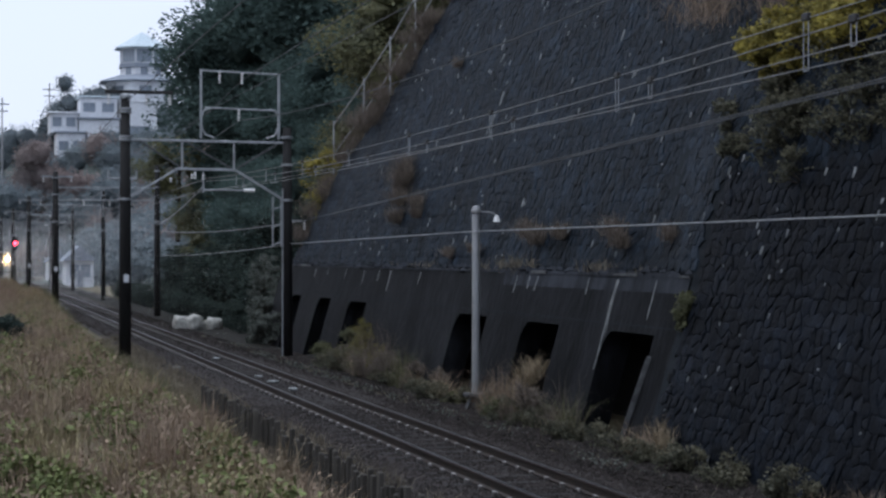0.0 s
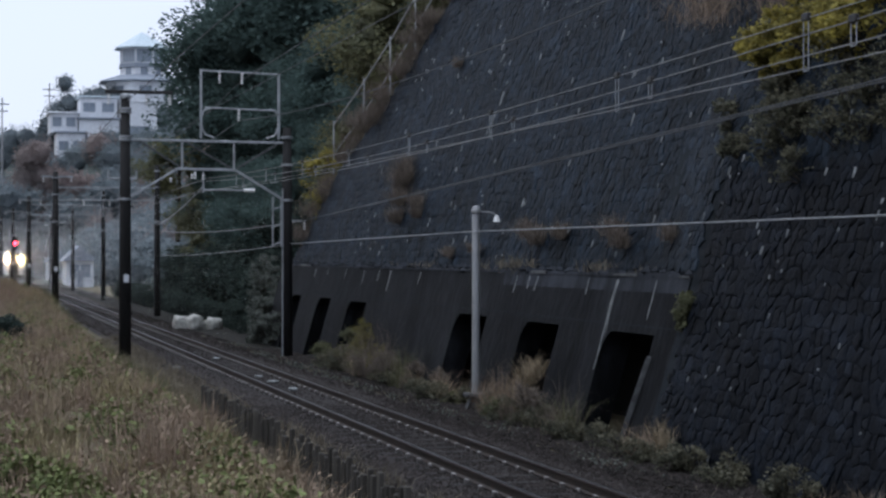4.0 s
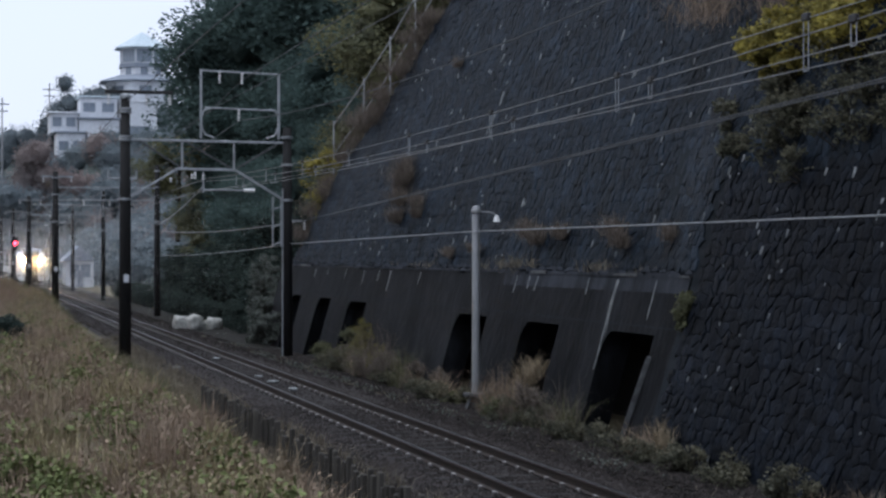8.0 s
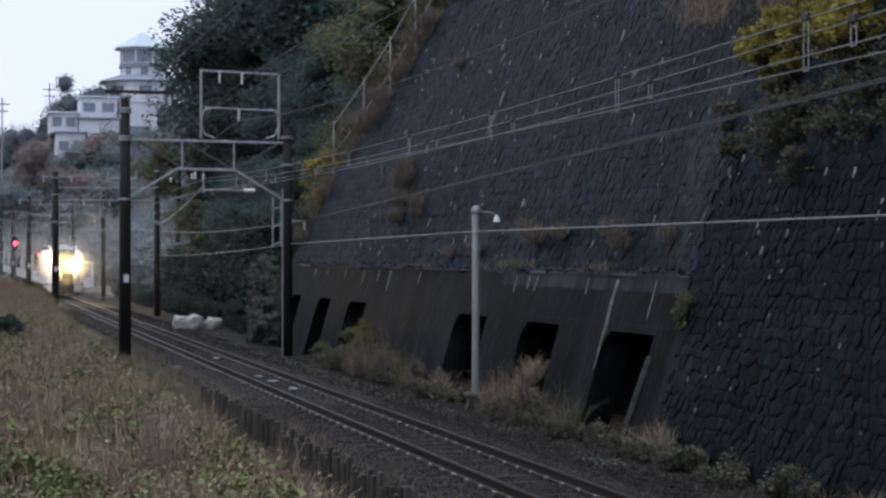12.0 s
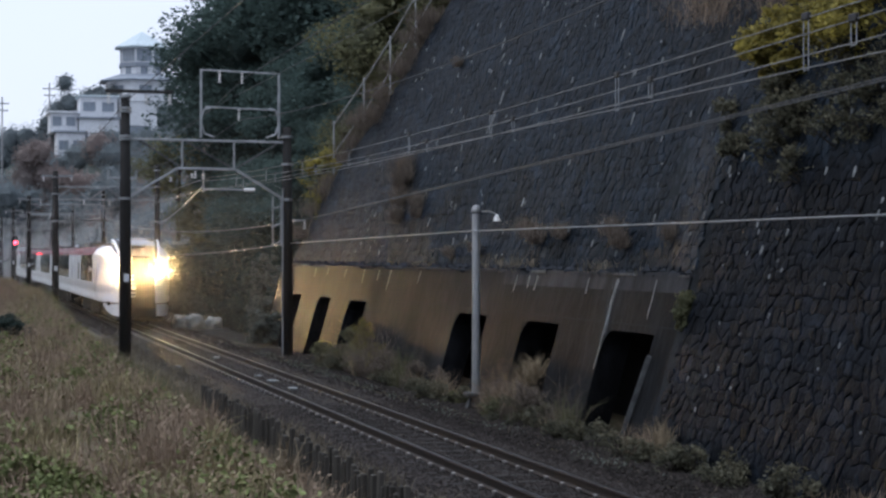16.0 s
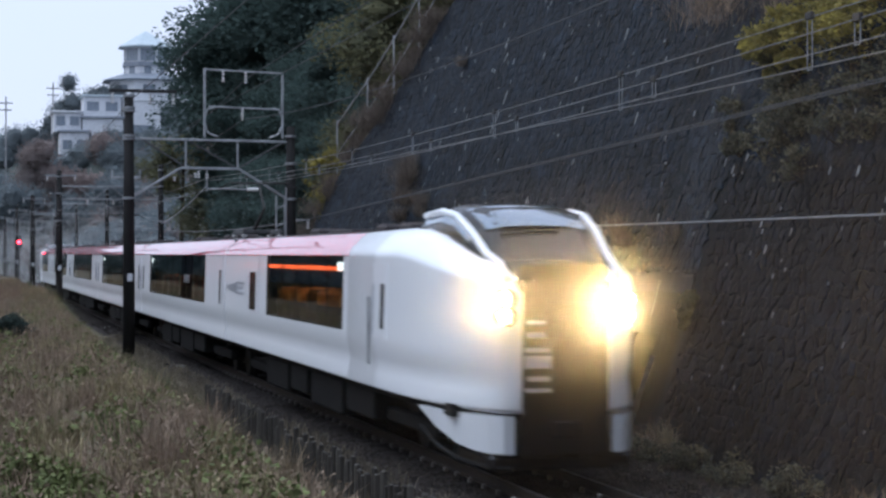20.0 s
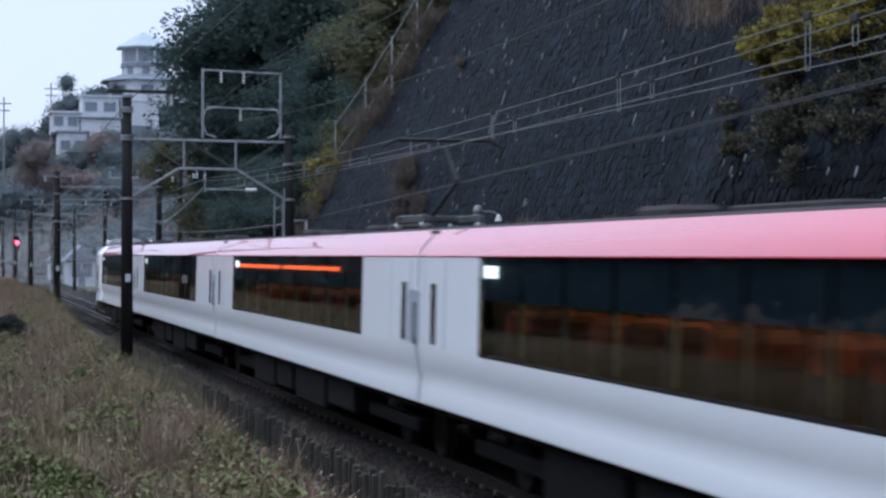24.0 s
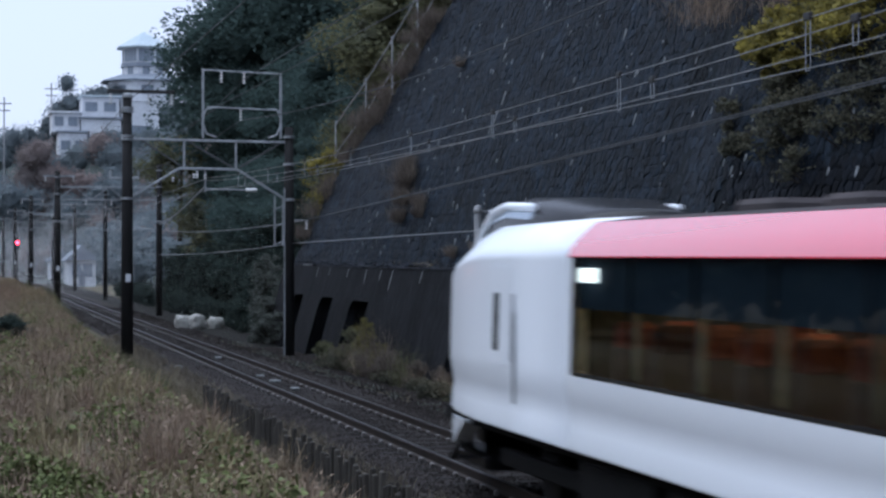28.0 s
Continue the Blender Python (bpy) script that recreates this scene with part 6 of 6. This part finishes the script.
for k in range(70):
    x, y = -11.5 - 60 * rng.uniform(0, 1) ** 1.6, rng.uniform(-7.2, -3.9)
    if y < -6.3 and x > -13:
        continue
    s = rng.uniform(0.5, 1.1)
    tuft("weed_clump", "brown withered weed clump on the bank", [(x, y, ground_z(x, y), s)], 0.42, 0.012, 120, (M_BROWN, M_GRASS, M_STRAW)[k % 3], 0.55, 0.13, "weed clumps on the bank")
bush("leafy_weed", "low leafy green weed on the bank", [(x, y, ground_z(x, y) + 0.1, rng.uniform(0.12, 0.24)) for x, y in
                                                       [(-11.5 - 42 * rng.uniform(0, 1) ** 1.8, rng.uniform(-7.1, -4.2)) for k in range(60)]], M_GREEN, 0.06, "leafy weeds on the bank", 40)
for x, y, s in ((-15.2, -5.85, 1.0), (-15.6, -5.6, 0.9), (-14.6, -6.9, 0.6), (-19, -4.9, 0.8), (-13.9, -6.2, 0.7)):
    tuft("weed_clump", "reddish-brown withered weed clump on the bank", [(x, y, ground_z(x, y), s)], 0.5, 0.012, 220, M_BROWN, 0.6, 0.16, "weed clumps on the bank")
bush("foot_ivy", "dark straggling weeds along the wall foot", [(-21 - 33 * rng.uniform(0, 1), rng.uniform(2.7, 3.15), rng.uniform(-0.2, 0.05), rng.uniform(0.16, 0.42)) for k in range(46)],
     M_IVY, 0.06, "weeds at the wall foot", 45)
bush("foot_brush", "pale brown feathery weeds along the wall foot", [(-30 - 24 * rng.uniform(0, 1), rng.uniform(2.8, 3.15), rng.uniform(-0.1, 0.35), rng.uniform(0.2, 0.4)) for k in range(16)],
     M_RUST, 0.045, "weeds at the wall foot", 60)
V = bank_points(22000, -70, -11, -2.95, -1.55, 1.3)
tagged(part("cess_grass", blades(V, 0.32, 0.01, 0.8), M_CESS), "thin brown grass between fence and ballast", "grass", kind="stuff")
L = bank_points(7000, -50, -11, -2.9, -1.6, 1.4)
L[:, 2] += 0.05
tagged(part("fallen_leaves", leaves(L, 0.05, 0.02, 0.7), M_BROWN), "brown fallen leaves beside the ballast", "leaves", kind="stuff")
tuft("tall_stalk", "pale bent grass stalks in front of the track", [(-18.3, -2.75, -0.2, 0.8), (-17.0, -2.7, -0.2, 0.8), (-19.6, -2.8, -0.2, 0.7), (-16.0, -1.9, -0.3, 0.7), (-20.8, -2.85, -0.2, 0.7)], 0.75, 0.012, 26, M_STRAW, 0.7, 0.25, "pale stalks by the fence")

bush("leafy_patch", "fresh green leafy weed on the bank", [(x, y, ground_z(x, y) + 0.16, r) for x, y, r in ((-13.2, -6.75, 0.26), (-13.8, -6.6, 0.24), (-14.6, -6.85, 0.26), (-12.2, -6.5, 0.2), (-16.5, -6.9, 0.24), (-12.9, -6.35, 0.18))],
     M_GREEN, 0.05, "leafy weeds on the bank", 120)

# two lit orange tubes on a low frame across from the train, behind the bank's edge
frame_lamp = thing("orange_strip_lamp", "row of glowing orange tubes on a low frame", "lamp", pose(-80, -9.2, 0.66))
part("frame", join(box(-13, 13, -0.06, 0.0, 1.9, 1.94), *[box(x - 0.04, x + 0.04, -0.06, 0, 0.4, 2.3) for x in (-12.5, -4, 4, 12.5)]), M_DARKSTEEL, frame_lamp)
for k in range(2):
    part("tube", box(-12.5 + 13 * k, -0.5 + 13 * k, 0.0, 0.05, 2.05, 2.2), M_ORANGELAMP, frame_lamp, "glowing orange tube")

# woods added on the camera's side of the line, out of view, to mirror dark in the train
back_spots = []
for k in range(900):
    x, y = rng.uniform(-330, 60), -12.0 - 20 * rng.uniform(0, 1) ** 1.5
    y -= 4.0 * smooth(-60, -40, x)
    back_spots.append((x, y, ground_z(x, y) - 0.8 + (-11.5 - y) * 0.35, rng.uniform(1.8, 3.2)))
woods("opposite_woods", "unseen dark trees added to mirror in the train", M_EVERGREEN, back_spots, 0.7, 0.25)

# fine drizzle added over the far line as haze, which the headlamps light up
def drizzle(n, x0, x1, size):
    c = np.stack([rng.uniform(x0, x1, n), rng.uniform(-4.2, 5.2, n), rng.uniform(-0.2, 5.6, n)], 1)
    d = rng.normal(size=(n, 3, 3)) * size * 0.62
    return (c[:, None] + d).reshape(-1, 3), np.arange(3 * n).reshape(-1, 3)


drops = [drizzle(110000, -335, -125, 0.022), drizzle(30000, -125, -66, 0.0115)]
verts = np.concatenate([a for a, b in drops])
me = bpy.data.meshes.new("drizzle")
me.vertices.add(len(verts))
me.vertices.foreach_set("co", verts.ravel())
me.loops.add(len(verts))
me.loops.foreach_set("vertex_index", np.arange(len(verts)))
me.polygons.add(len(verts) // 3)
me.polygons.foreach_set("loop_start", np.arange(0, len(verts), 3))
me.materials.append(M_DROP)
me.update(calc_edges=True)
tagged(new("drizzle", me), "fine drizzle drops added over the railway line as haze", "drizzle", kind="stuff")

# ---- lime marks and small pale leaves on the masonry ----
def fleck(x, z, w, h, yfun):
    pts = [[(x + dx * w * k, yfun(x, zz) - o, zz) for k, o in ((-1, 0.075), (0, 0.1), (1, 0.075))] for dx, zz in ((0.3, z), (1.0, z - h * 0.3), (0.8, z - h * 0.7), (0.2, z - h))]
    return rings(pts, closed=False)


MARKS = [(-44.5, 7.0, 0.03, 0.35), (-44.7, 6.5, 0.03, 0.3), (-44.9, 6.15, 0.03, 0.2), (-39.9, 4.2, 0.035, 0.2), (-46.0, 8.5, 0.04, 0.3), (-36.4, 7.6, 0.03, 0.25), (-34.2, 5.7, 0.025, 0.25),
         (-40.5, 9.0, 0.03, 0.3), (-34.1, 8.2, 0.03, 0.3), (-33.6, 8.1, 0.03, 0.2), (-35.5, 8.3, 0.03, 0.2)]
for k in range(190):
    x = rng.uniform(-57, -20)
    MARKS.append((x, rng.uniform(2.9, min(top_at(x) - 0.5, 9.5)), rng.uniform(0.006, 0.028), rng.uniform(0.03, 0.16)))
for x, z, w, h in MARKS:
    part("lime_fleck", fleck(x, z, w, h, lambda a, b: up_y(b, a)), M_LIME, wall_up)
for k in range(26):
    part("lime_fleck", fleck(rng.uniform(-27.5, -19.5), rng.uniform(-0.2, 3.9), rng.uniform(0.006, 0.018), rng.uniform(0.03, 0.08), right_y), M_LIME, wall_right)


# ---- the stones of the walls, nearest ones singly ----
def lay_stones(made, near0, near1, parent, material, limit=300):
    single, rest = [], []
    for cx, geo in made:
        (single if near0 <= cx <= near1 and len(single) < limit else rest).append(geo)
    for geo in single:
        part("stone", geo, material, parent)
    ob = part("stone_facing", join(*rest), material, parent, "dark rough stone blocks")
    ob["kind"] = "stuff"


lay_stones(STONES_RIGHT, -24.5, -19.5, wall_right, M_STONE_WETSHADE)
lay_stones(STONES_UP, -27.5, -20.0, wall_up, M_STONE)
motions()
